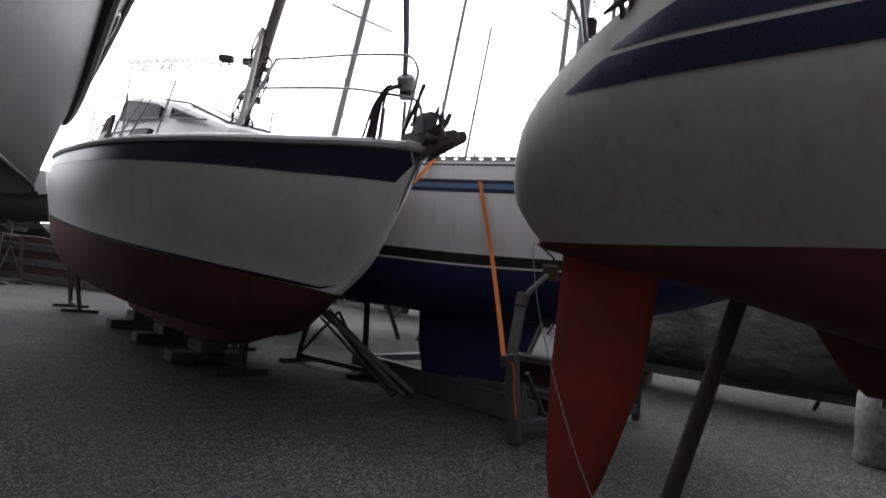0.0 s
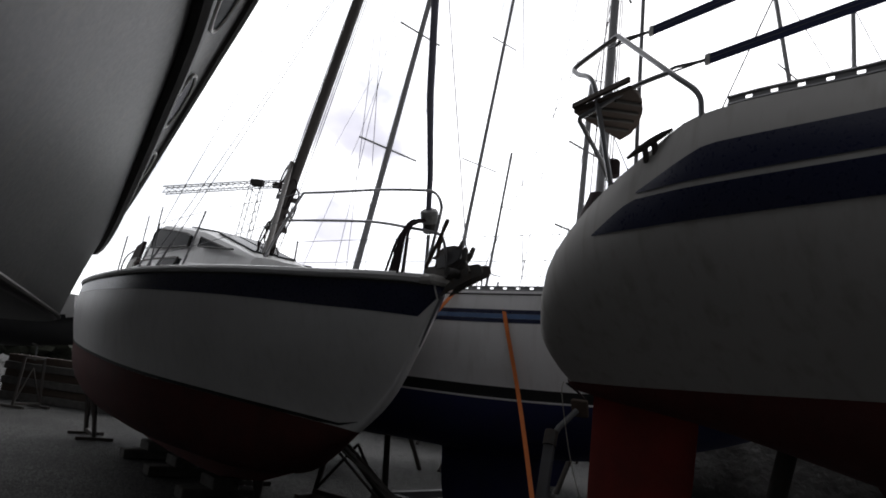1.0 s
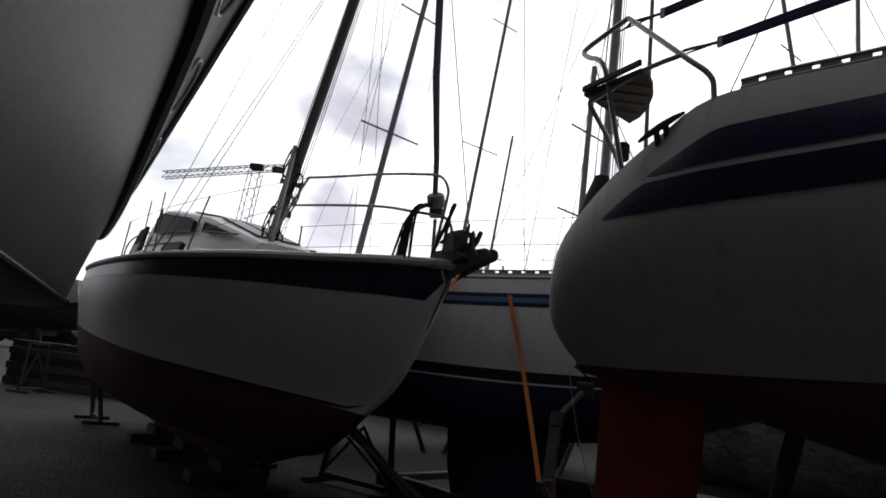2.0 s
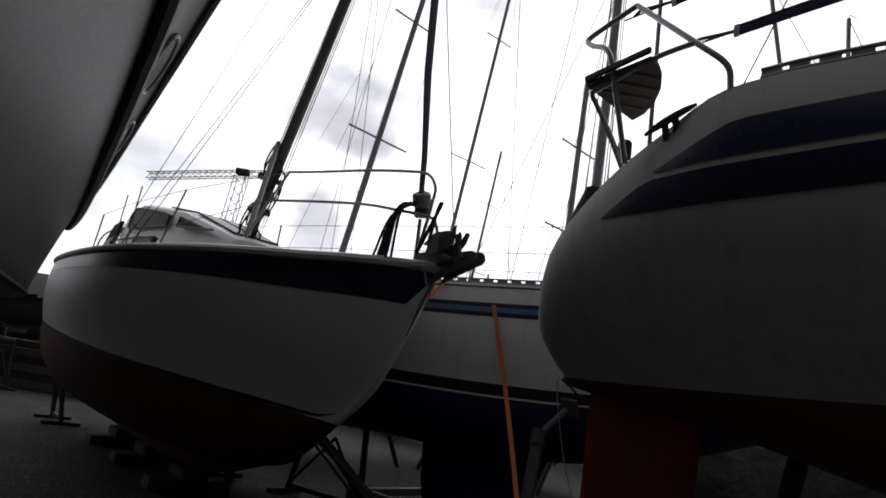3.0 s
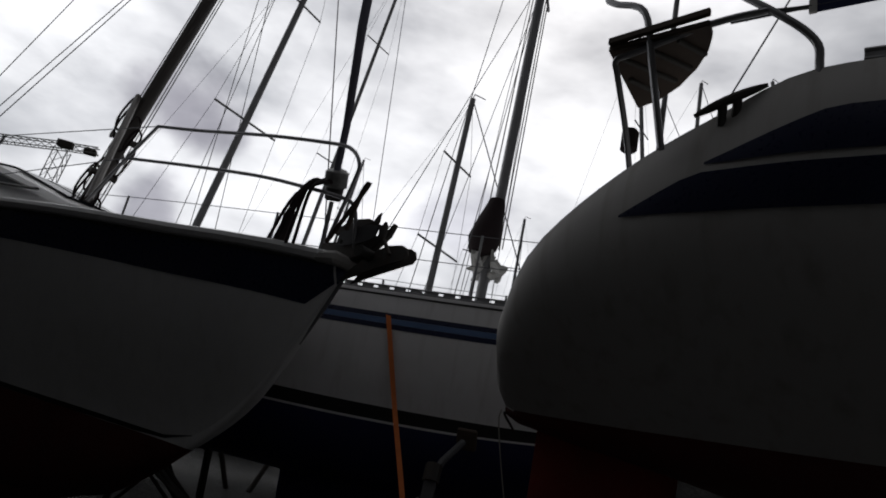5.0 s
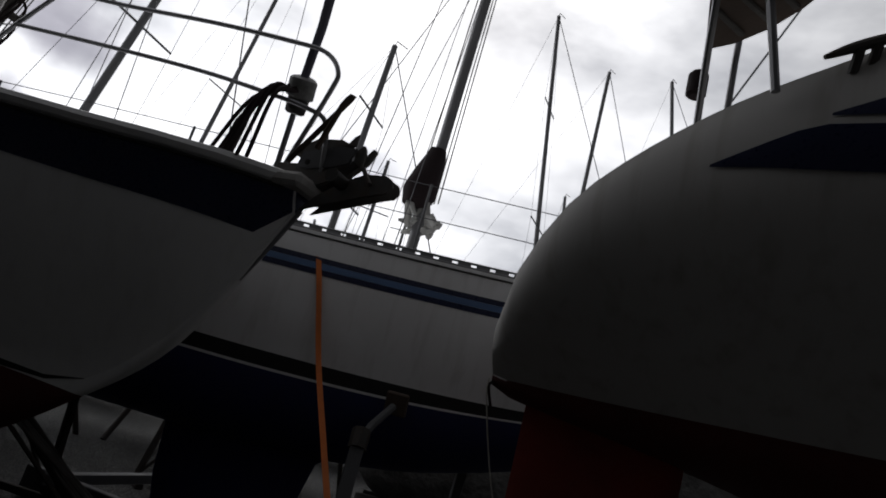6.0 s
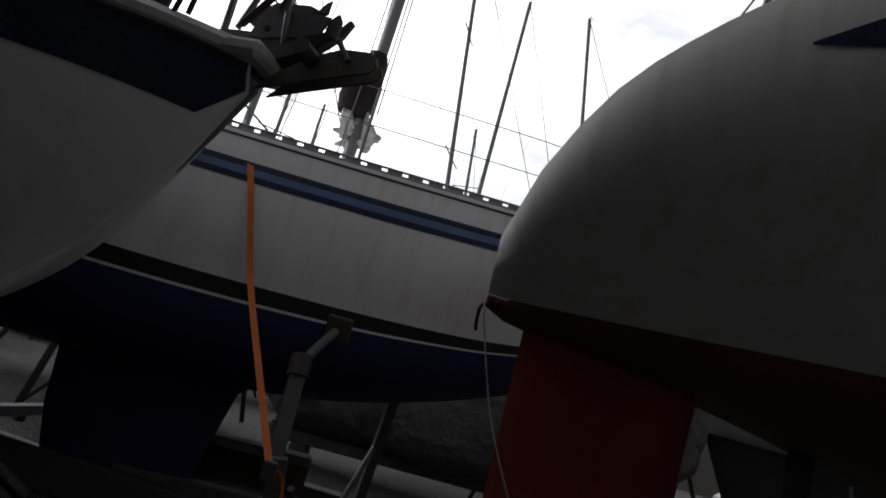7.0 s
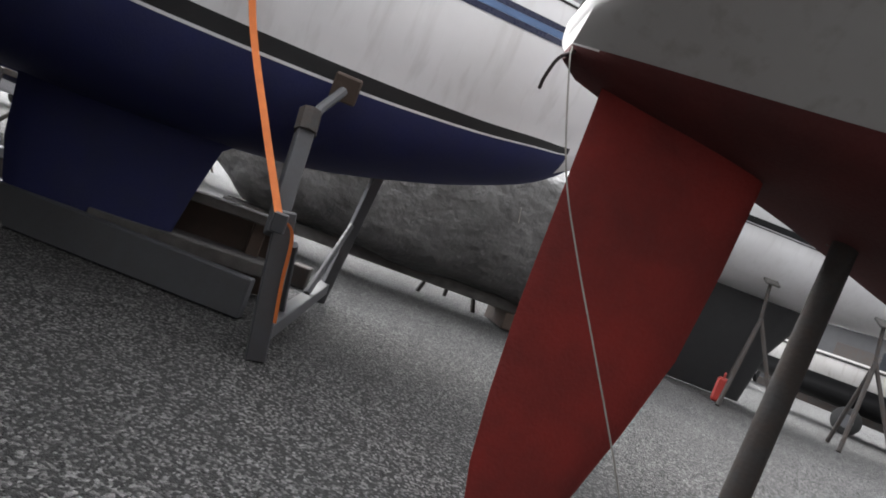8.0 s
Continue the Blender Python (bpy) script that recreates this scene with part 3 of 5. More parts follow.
part("bow_roller", upright([(9.6, 2.2), (9.85, 2.14), (10.0, 2.2), (10.02, 2.24), (9.85, 2.28), (9.6, 2.28)], -0.05, 0.1, 0.008), anchor_steel, boat_a)
part("roller", tube([A.m @ V(10.02, -0.12, 2.25), A.m @ V(10.02, 0.04, 2.25)], [0.035, 0.035], 12), rubber, boat_a)
anchor = part("anchor", upright([(9.8, 2.27), (10.02, 2.3), (10.06, 2.33), (10.11, 2.31), (10.01, 2.22), (9.85, 2.22)], -0.05, 0.05, 0.006), anchor_steel, boat_a, "dark galvanised plough anchor stowed on the bow roller")
blade = [(9.84, 2.04), (10.24, 2.155), (10.30, 2.16), (10.325, 2.19), (10.31, 2.23), (10.27, 2.25), (10.16, 2.25), (10.06, 2.21), (9.92, 2.12)]
part("fluke", upright(blade, -0.085, 0.016), anchor_steel, anchor)
part("fluke", upright([(u * 0.96 + 0.4, z + 0.01) for u, z in blade], 0.0, 0.016), anchor_steel, anchor)
part("shank", upright([(10.0, 2.19), (10.09, 2.34), (10.13, 2.4), (10.15, 2.39), (10.12, 2.32), (9.9, 2.13)], -0.04, 0.03), anchor_steel, anchor)
part("horn", upright([(10.07, 2.3), (10.06, 2.36), (10.1, 2.4), (10.12, 2.37), (10.12, 2.28)], -0.08, 0.02), anchor_steel, anchor)
part("horn", upright([(9.99, 2.39), (10.03, 2.44), (10.05, 2.46), (10.05, 2.39)], -0.08, 0.014), anchor_steel, anchor)
part("stock", tube([A.m @ V(10.12, -0.04, 2.33), A.m @ V(10.18, -0.04, 2.25)], 0.012, 8), anchor_steel, anchor)
plate = part("cheek_plate", upright([(9.75, 2.25), (9.77, 2.34), (9.99, 2.38), (10.08, 2.37), (10.06, 2.29), (9.98, 2.27), (9.82, 2.25)], -0.1, 0.012), steel, boat_a, "galvanised cheek plate beside the roller")
part("pin", tube([A.m @ V(9.85, -0.104, 2.31), A.m @ V(9.85, -0.11, 2.31)], 0.014, 10), rubber, plate)
part("ridge", upright([(9.69, 2.34), (9.82, 2.42), (9.97, 2.42), (10.04, 2.39), (9.96, 2.38), (9.74, 2.33)], -0.06, 0.07), anchor_steel, boat_a)
part("samson_bar", tube(smooth_path([V(-0.44, 4.86, 2.3), V(-0.31, 4.60, 2.60), V(-0.33, 4.63, 2.57), V(-0.36, 4.72, 2.36)], 4), 0.015, 6), teak, boat_a)
part("rope_loop", tube([V(-1.0 + 0.05 * math.cos(t), 5.72 + 0.03 * math.cos(t), 2.33 + 0.045 * math.sin(t)) for t in [2 * math.pi * i / 14 for i in range(15)]], 0.006, 5), rope_mat, boat_a)

# ---- yacht with blue stripes and blue bottom ----
B = Hull((0.68, 7.58), (0.89, -0.455), [
    (-6.5, 2.5, 0.1, 1.9, 0.05, 1.8),
    (-5.0, 2.48, 0.60, 1.60, 0.35, 1.25),
    (-3.0, 2.46, 0.96, 1.57, 0.82, 0.92),
    (-1.0, 2.47, 1.06, 1.54, 1.01, 0.84),
    (0.0, 2.48, 1.07, 1.53, 1.03, 0.84),
    (1.0, 2.50, 1.07, 1.55, 1.03, 0.93),
    (1.8, 2.53, 1.05, 1.60, 0.99, 1.13),
    (2.3, 2.55, 1.01, 1.67, 0.90, 1.31),
    (2.6, 2.56, 0.95, 1.72, 0.78, 1.45),
    (2.9, 2.57, 0.86, 1.84, 0.64, 1.7)], fullness=0.5)
boat_b = thing("sailing_yacht", B.m, "white sailing yacht, blue stripes and dark blue bottom, in cradle", "boat")


def b_mat(j, c):
    wl = B.row(c.x)[3]
    if c.x > 2.62 and c.z > 1.55:
        return 0
    if c.z > wl:
        return 0
    return 1 if j == 10 else (0 if j == 11 else 2)


WB = [0, .03, .06, .1, .15, .2, .26, .32, .38, .44, .5, .55, .559, .62, .68, .74, .8, .86, .92, .96, 1]
part("hull", B.skin(WB, b_mat, 90), [gel_blue_boat, black_band, navy_foul], boat_b)
part("deck", B.deck(), gel_blue_boat, boat_b)
for side in (1, -1):
    for a, b, mm in ((0.104, 0.126, navy), (0.1265, 0.1515, lightblue), (0.152, 0.174, navy)):
        part("stripe", B.stripe(-5.8, 2.85, lambda u, a=a: a, lambda u, b=b: b, side), mm, boat_b)
    part("gunwale_seam", tube([B.at(-6.2 + 9.0 * i / 50, 0.02, side, 0.004) for i in range(51)], 0.008, 6), rubber, boat_b)


def toe_rail(h, u0, u1, side, parent, pitch=0.145, height=0.045):
    """A slotted alloy toe rail: foot strip, top strip and webs between open slots."""
    bm = bmesh.new()
    k = int((u1 - u0) / pitch)
    line = lambda u, up: h.sheer_line(u, u, side, up, 0.015, 1)[0]
    seg = [u0 + (u1 - u0) * i / 60 for i in range(61)]
    add_tube(bm, [line(u, 0.008) for u in seg], 0.011, 6)
    add_tube(bm, [line(u, height) for u in seg], 0.009, 6)
    for i in range(k):
        a = u0 + i * pitch
        add_box(bm, beam_pose(line(a, 0.026), line(a + pitch * 0.72, 0.026)), pitch * 0.72, 0.006, height - 0.014, 0)
    return part("toe_rail", bm, alu, parent, "slotted alloy toe rail")


for side in (1, -1):
    toe_rail(B, -6.0, 2.85, side, boat_b)
part("keel", fin(B, [(-1.0, 0.7, 1.05, 1.2), (-0.84, 0.42, 0.82, 1), (-0.80, 0.34, 0.45, 1.0), (-0.72, 0.29, 0.15, 1.0), (-0.6, 0.25, -0.02, 0.9)], 0.12, -0.3), navy_foul, boat_b, "dark blue fin keel")
b0, b1 = V(1.27, 7.36, 2.45), V(1.40, 7.52, 11.5)
mast_b = part("mast", add_tube(bmesh.new(), [b0, b0.lerp(b1, 0.5), b1], [0.066, 0.066, 0.058], 12, True, 0.8), alu, boat_b, "grey alloy mast")
bd = (b1 - b0).normalized()
part("sail_cover", tube([b0 + bd * z + V(-0.03 - dx, -0.02, 0) for z, dx in ((0.78, 0.02), (0.84, 0.05), (0.95, 0.06), (1.15, 0.03), (1.35, 0.0), (1.42, 0.0))], [0.08, 0.15, 0.17, 0.14, 0.1, 0.085], 12), canvas_dark, boat_b, "dark canvas boot around the mast with plastic sheet below")
rng = random.Random(4)
for k in range(9):
    a = k * 0.7
    c = b0 + bd * (0.62 + 0.02 * k) + V(0.1 * math.cos(a), 0.1 * math.sin(a), 0)
    pts = [c + V(rng.uniform(-0.1, 0.1), rng.uniform(-0.1, 0.1), rng.uniform(-0.14, 0.12)) for _ in range(4)]
    part("plastic_strip", tube(smooth_path(pts, 4), [0.012 + 0.03 * math.sin(math.pi * i / 12) for i in range(13)], 6), white_plastic, boat_b, "torn pale plastic wrap")
for dx, dy in ((-0.1, 0.0), (0.11, 0.02), (0.13, -0.03), (0.09, 0.08)):
    part("halyard", tube([b0 + V(dx, dy, 0.9), b1 + V(dx * 0.4, dy * 0.4, -0.2)], 0.007, 5), rope_mat, boat_b)
for z, half in ((4.4, 0.75), (7.0, 0.6)):
    c = b0 + bd * z
    for sd in (1, -1):
        part("spreader", tube([c, c + B.n * sd * half + V(0, 0, 0.06)], 0.018, 8), alu, boat_b)
for sd in (1, -1):
    for u, z in ((0.2, 8.9), (0.6, 4.3), (-0.3, 4.3)):
        part("shroud", tube([B.m @ V(u, sd * 1.0, 2.5), b0 + bd * z + B.n * sd * 0.05], 0.0045, 5), wire, boat_b)
    for i, u in enumerate((-4.6, -2.9, -1.2, 0.75, 2.6)):
        p = B.sheer_line(u, u, sd, 0.0, 0.05, 1)[0]
        part("stanchion", tube([p, p + V(0, 0, 0.6)], 0.012, 8), stainless, boat_b)
    for z in (0.32, 0.59):
        part("lifeline", tube([p + V(0, 0, z) for p in B.sheer_line(-4.6, 2.6, sd, 0, 0.05, 12)], 0.004, 5), wire, boat_b)
part("deck_edge_clip", tube([V(0.19, 6.66, 2.5), V(0.19, 6.72, 2.58)], 0.012, 6), stainless, boat_b)

# ---- yacht with red rudder ----
R = Hull((0.59, 4.375), (0.75, -0.66), [
    (0.05, 1.76, 0.25, 1.585, 0.06, 1.545),
    (0.09, 1.86, 0.43, 1.57, 0.12, 1.52),
    (0.2, 2.04, 0.63, 1.56, 0.19, 1.50),
    (0.34, 2.20, 0.77, 1.555, 0.25, 1.475),
    (0.67, 2.43, 0.93, 1.55, 0.37, 1.43),
    (1.0, 2.58, 1.06, 1.55, 0.48, 1.38),
    (1.3, 2.675, 1.17, 1.55, 0.58, 1.32),
    (2.0, 2.65, 1.27, 1.55, 0.86, 1.16),
    (3.0, 2.64, 1.42, 1.53, 1.18, 0.95),
    (5.0, 2.70, 1.5, 1.5, 1.42, 0.78),
    (7.0, 2.84, 1.2, 1.46, 0.9, 0.85),
    (8.4, 2.94, 0.6, 1.46, 0.15, 1.2),
    (9.4, 3.0, 0.05, 2.6, 0.02, 2.5)], fullness=0.65, bulge=0.19)
boat_r = thing("sailing_yacht", R.m, "ivory sailing yacht, navy stripes, red rudder and bottom, on props", "boat")
part("hull", R.skin(WS, lambda j, c: 1 if c.z < R.row(c.x)[3] - 0.002 else 0, 120), [gel_cream, red_shaded], boat_r)
part("deck", R.deck(60), gel_cream, boat_r)
for side in (1, -1):
    for u0, z0, z1, run in ((0.70, 2.235, 2.36, 0.25), (0.985, 2.385, 2.52, 0.36)):
        part("stripe", R.stripe(u0, 8.4, lambda u: R.w_at(u, z0 - 0.035 * (u - u0) + 0.008 + (z1 - z0) * min(1, (u - u0) / run)), lambda u: R.w_at(u, z0 - 0.035 * (u - u0)), side, nu=110), navy, boat_r, "navy stripe with a slanted end")
    toe_rail(R, 1.42, 8.8, side, boat_r, 0.1, 0.042)
part("rudder", fin(R, [(0.21, 0.875, 1.55, 1), (0.21, 0.87, 1.35, 1), (0.21, 0.85, 1.05, 1), (0.21, 0.81, 0.7, 0.95), (0.225, 0.72, 0.38, 0.85), (0.25, 0.635, 0.12, 0.7), (0.29, 0.55, -0.06, 0.5)], 0.045), red_foul, boat_r, "brick-red spade rudder with scuffed paint")
part("keel", fin(R, [(3.4, 5.6, 0.95, 1), (3.6, 5.2, 0.6, 1), (3.8, 5.0, 0.22, 1)], 0.16), red_shaded, boat_r)
part("propeller_skeg", fin(R, [(1.7, 2.6, 1.22, 1), (1.85, 2.35, 1.0, 0.8), (1.95, 2.2, 0.92, 0.5)], 0.05), red_shaded, boat_r)
push = [(0.80, 2.641, 2.58), (0.80, 2.641, 2.69), (0.78, 2.646, 2.782), (0.685, 2.736, 2.914), (0.51, 3.06, 3.27), (0.41, 3.17, 3.22), (0.33, 3.23, 3.16), (0.34, 3.18, 3.1), (0.398, 3.051, 3.0), (0.45, 3.04, 2.78), (0.515, 3.025, 2.46)]
part("pushpit_rail", tube(smooth_path(push[:5], 5), 0.0135, 8), stainless, boat_r)
part("pushpit_rail", tube(smooth_path(push[4:], 5), 0.0135, 8), stainless, boat_r)
part("pushpit_rail", tube(smooth_path([(0.685, 2.736, 2.914), (0.559, 2.866, 2.893), (0.40, 3.105, 2.853), (0.365, 3.16, 2.84), (0.40, 3.20, 2.80), (0.54, 3.34, 2.66), (0.70, 3.49, 2.4)], 5), 0.0125, 8), stainless, boat_r)


def cross_r(p):
    q = R.m.inverted() @ Vector(p)
    return R.m @ V(q.x, -q.y, q.z)


part("pushpit_rail", tube(smooth_path([cross_r(p) for p in push[:4]], 5), 0.0135, 8), stainless, boat_r)
seat = [(0.33, 3.167), (0.54, 2.85), (0.59, 2.90), (0.63, 2.975), (0.665, 3.09), (0.68, 3.22), (0.675, 3.36), (0.64, 3.46)]
seat_r = part("corner_seat", prism(seat, pose(0, 0, 2.885), 0.025, 0.004), teak, boat_r, "dark slatted wooden corner seat on the stern rail")
part("back_edge", beam((0.325, 3.16, 2.905), (0.535, 2.845, 2.92), 0.02, 0.03, 0.004), teak, seat_r)
for y in (2.97, 3.07, 3.17, 3.28):
    x0 = 0.37 + ((3.167 - y) * 0.66 if y < 3.167 else (y - 3.167) * 1.06)
    part("slat", beam((x0, y, 2.866), (0.645 - 0.1 * max(0, 3.1 - y), y + 0.02, 2.866), 0.02, 0.014, 0.003), timber, seat_r)
part("cleat_bar", tube(smooth_path([V(0.719, 2.764, 2.655), V(0.67, 2.812, 2.63), V(0.61, 2.87, 2.592), V(0.561, 2.917, 2.555)], 3), [0.007, 0.011, 0.014, 0.016, 0.017, 0.017, 0.016, 0.014, 0.011, 0.007], 8), anchor_steel, boat_r, "dark horn cleat")
for q in (0.4, 0.6):
    w = V(0.719, 2.764, 2.652).lerp(V(0.561, 2.917, 2.552), q)
    part("cleat_foot", tube([w, w + V(0.02, 0.03, -0.06)], 0.015, 8), anchor_steel, boat_r)
part("fender_float", tube([V(0.609, 3.436, 2.645), V(0.609, 3.436, 2.655), V(0.609, 3.436, 2.735), V(0.609, 3.436, 2.748)], [0.024, 0.036, 0.036, 0.026], 14), canvas_dark, boat_r, "small dark horn buoy on the stern rail")
part("flag_staff", tube([V(*q) for q in [(0.724, 3.389, 2.224), (0.715, 3.38, 2.818), (0.688, 3.325, 3.961)]], 0.012, 8), stainless, boat_r)
for zz, a, b in ((0, R.m @ V(1.02, -1.02, 2.99), R.m @ V(4.0, -1.45, 3.06)), (1, R.m @ V(0.72, -0.98, 3.25), R.m @ V(4.0, -1.45, 3.32))):
    d = (b - a).normalized()
    part("guard_wire", tube([a, b], 0.005, 5), wire, boat_r)
    part("webbing_strap", beam(a + d * 0.27, b, 0.008, 0.052, 0.002), canvas_navy, boat_r, "navy webbing strap along the guard wire")
    part("strap_hook", tube(smooth_path([a + d * 0.05, a + d * 0.09 + V(0, 0, 0.02), a + d * 0.2 + V(0, 0, 0.006), a + d * 0.26], 4), 0.008, 6), steel, boat_r)
    part("strap_end", beam(a + d * 0.25, a + d * 0.275, 0.014, 0.054, 0.002), white_plastic, boat_r)
for u in (2.9, 4.8, 6.6):
    for sd in (1, -1):
        p = R.sheer_line(u, u, sd, 0.0, 0.05, 1)[0]
        part("stanchion", tube([p, p + V(0, 0, 0.62)], 0.0125, 8), stainless, boat_r)
r0, r1 = R.m @ V(5.4, 0, 2.85), R.m @ V(5.2, 0, 13.0)
part("mast", tube([r0, r1], 0.08, 12), alu, boat_r)
part("backstay", tube([R.m @ V(0.5, 0.1, 2.38), r1], 0.005, 5), wire, boat_r)

# ---- tall motor cruiser beside the path ----
L = Hull((-2.77, 2.3), (-0.54, 0.84), [
    (-2.4, 3.85, 1.2, 1.66, 0.35, 1.655),
    (-1.2, 3.78, 1.55, 1.68, 0.52, 1.655),
    (0.0, 3.70, 1.67, 1.69, 0.63, 1.655),
    (1.5, 3.52, 1.64, 1.70, 0.77, 1.655),
    (3.0, 3.30, 1.58, 1.70, 0.92, 1.655),
    (4.6, 3.08, 1.52, 1.71, 1.06, 1.655),
    (5.8, 2.94, 1.46, 1.72, 1.12, 1.655),
    (6.3, 2.88, 1.40, 1.72, 1.08, 1.655)], fullness=0.8, bulge=0.0, flare=0.8)
boat_l = thing("motor_cruiser", L.m, "tall pale grey motor cruiser with shade-darkened hull and black rubbing strakes", "boat")
part("hull", L.skin(WS, lambda j, c: 1 if j >= 12 else 0, 50), [gel_grey_shaded, black_band], boat_l)
part("deck", L.deck(), gel_grey_shaded, boat_l)
for side in (1, -1):
    us = [-2.3 + 8.5 * i / 50 for i in range(51)]
    part("rubbing_strake", tube([L.at(u, L.w_at(u, L.row(u)[1] - 0.52 + 0.05 * u), side, 0.03) for u in us], 0.06, 8), rubber, boat_l, "black rubber strake")
    part("gunwale", tube([L.at(u, 0.0, side, 0.0) for u in us], 0.04, 8), rubber, boat_l)
    part("spray_rail", tube([L.at(u, 0.49, side, 0.01) for u in us], 0.022, 8), rubber, boat_l)
    for u in (0.2, 1.75, 3.3):
        bm = bmesh.new()
        ring = []
        for k in range(20):
            a = 2 * math.pi * k / 20
            uu = u + 0.42 * math.cos(a)
            z = L.row(uu)[1] - 0.23 + 0.03 * uu + 0.085 * math.sin(a)
            ring.append(bm.verts.new(L.at(uu, L.w_at(uu, z), side, 0.012)))
        bm.faces.new(ring)
        part("oval_window", bm, glass, boat_l, "dark oval hull window")
        part("window_rim", tube([v for v in [L.at(u + 0.44 * math.cos(a), L.w_at(u + 0.44 * math.cos(a), L.row(u + 0.44 * math.cos(a))[1] - 0.23 + 0.03 * (u + 0.44 * math.cos(a)) + 0.1 * math.sin(a)), side, 0.012) for a in [2 * math.pi * k / 20 for k in range(21)]]], 0.014, 6), white_plastic, boat_l)
part("outdrive_leg", fin(L, [(5.9, 6.3, 1.68, 1), (5.95, 6.3, 0.8, 1), (6.0, 6.25, 0.45, 0.7)], 0.1), rubber, boat_l)
part("keel_plank", beam(L.m @ V(-1.5, 0, 1.63), L.m @ V(5.6, 0, 1.63), 0.12, 0.1), navy_foul, boat_l)


# ---- stands, cradles and props ----
def stand(base, yaw, height, pad_tilt, label, group, lean=0.0, width=0.9, mat=rust):
    """A welded yard stand: two feet, posts, braces, cross bar and a tilted pad on a screw."""
    m = Matrix.Translation((base[0], base[1], G)) @ pose(0, 0, 0, 0, 0, yaw)
    height -= G
    ob = thing("boat_stand", m, label, "boat stand", group)
    w = width / 2
    for sx in (-1, 1):
        part("leg", beam(m @ V(sx * w, 0, 0.03), m @ V(sx * w * 0.75, lean * 0.6, height * 0.8), 0.06, 0.06), mat, ob)
        part("foot", beam(m @ V(sx * w, -0.3, 0.03), m @ V(sx * w, 0.3, 0.03), 0.08, 0.06), mat, ob)
        part("brace", tube([m @ V(sx * w, 0, 0.1), m @ V(0, lean * 0.5, height * 0.62)], 0.02, 8), mat, ob)
    part("cross_bar", beam(m @ V(-w, 0, 0.09), m @ V(w, 0, 0.09), 0.06, 0.06), mat, ob)
    part("cross_bar", beam(m @ V(-w * 0.75, lean * 0.6, height * 0.78), m @ V(w * 0.75, lean * 0.6, height * 0.78), 0.06, 0.06), mat, ob)
    part("screw", tube([m @ V(0, lean * 0.6, height * 0.74), m @ V(0, lean, height)], 0.022, 8), steel, ob)
    part("pad", box(m @ pose(0, lean, height, pad_tilt) , 0.26, 0.2, 0.05, 0.01), timber, ob)
    return ob


stand((-6.55, 12.1, 0), -52, 1.02, 40, "rusty steel stand with braces under the motor sailer's stern", "motor sailer stands", -0.25)
stand((-2.35, 7.75, 0), -50, 0.7, 35, "short rusty stand under the motor sailer's keel", "motor sailer stands", 0.1, 0.7)
stand((-1.3, 8.6, 0), -35, 1.12, -35, "dark steel stand with timber pads between the hulls", "yacht stands", 0.1, 1.2)
stand((0.45, 10.4, 0), 10, 1.05, -40, "dark steel stand with a brace behind the keel", "yacht stands", -0.2, 0.9)
stand((-3.0, 9.6, 0), -52, 0.72, 30, "rusty stand on the motor sailer's far side", "motor sailer stands", 0.05, 0.8)

kb = thing("keel_block", pose(-3.2, 8.9, 0), "stacked grey timber blocks under the motor sailer's keel", "timber block")
for i, u in enumerate((2.6, 4.2, 5.8)):
    for k in range(2):
        part("block", box(A.m @ pose(u, 0, G + 0.065 + 0.13 * k, 0, 0, 90 * k), 0.3, 0.9 if k == 0 else 0.5, 0.13, 0.012), timber, kb)

# cradle of the blue-bottomed yacht
cradle = thing("steel_cradle", pose(0.3, 6.9, G), "grey steel cradle holding the blue-bottomed yacht", "boat cradle")
part("side_beam", beam((-1.0, 8.7, G + 0.13), (1.05, 6.40, G + 0.13), 0.1, 0.26, 0.01), steel, cradle, "long grey base beam")
part("side_beam", beam((0.3, 9.9, G + 0.1), (2.5, 7.9, G + 0.1), 0.2, 0.2, 0.01), rust, cradle)
part("front_post", beam((0.78, 5.68, G), (0.68, 5.73, 0.66), 0.11, 0.10, 0.006), steel, cradle, "stout galvanised square tube")
part("cross_beam", beam((0.80, 5.74, G + 0.13), (2.4, 7.5, G + 0.13), 0.09, 0.1, 0.006), steel, cradle)
part("cross_beam", beam((-0.9, 8.2, G + 0.24), (0.35, 9.7, G + 0.24), 0.09, 0.09, 0.006), steel, cradle)
part("prop_post", beam((0.675, 5.76, 0.52), (0.75, 5.96, 1.16), 0.09, 0.09, 0.006), steel, cradle, "slanting galvanised prop")
part("gusset", prism([(0, 0), (0.28, 0), (0, 0.4)], beam_pose((0.80, 5.74, G + 0.14), (1.0, 5.96, G + 0.14)) @ pose(-0.15, 0, 0, 90), 0.012), steel, cradle)
part("pad_screw", tube([V(0.75, 5.95, 1.12), V(0.82, 6.0, 1.23), V(0.98, 6.10, 1.39)], 0.028, 8), steel, cradle)
part("clamp_collar", tube([V(0.735, 5.92, 1.07), V(0.755, 5.975, 1.19)], 0.062, 8), rust, cradle)
part("pad", box(beam_pose((0.98, 6.09, 1.395), (1.05, 6.19, 1.435)), 0.04, 0.16, 0.16, 0.01), teak, cradle, "plywood support pad")
part("brace", tube([V(0.84, 5.80, 0.5), V(1.1, 6.08, G + 0.16)], 0.022, 8), steel, cradle)
part("far_post", beam((2.4, 7.5, G), (2.3, 7.2, 1.15), 0.085, 0.085, 0.006), steel, cradle)
part("far_brace", tube([V(1.7, 6.74, G + 0.18), V(2.34, 7.35, 0.66)], 0.025, 8), steel, cradle)
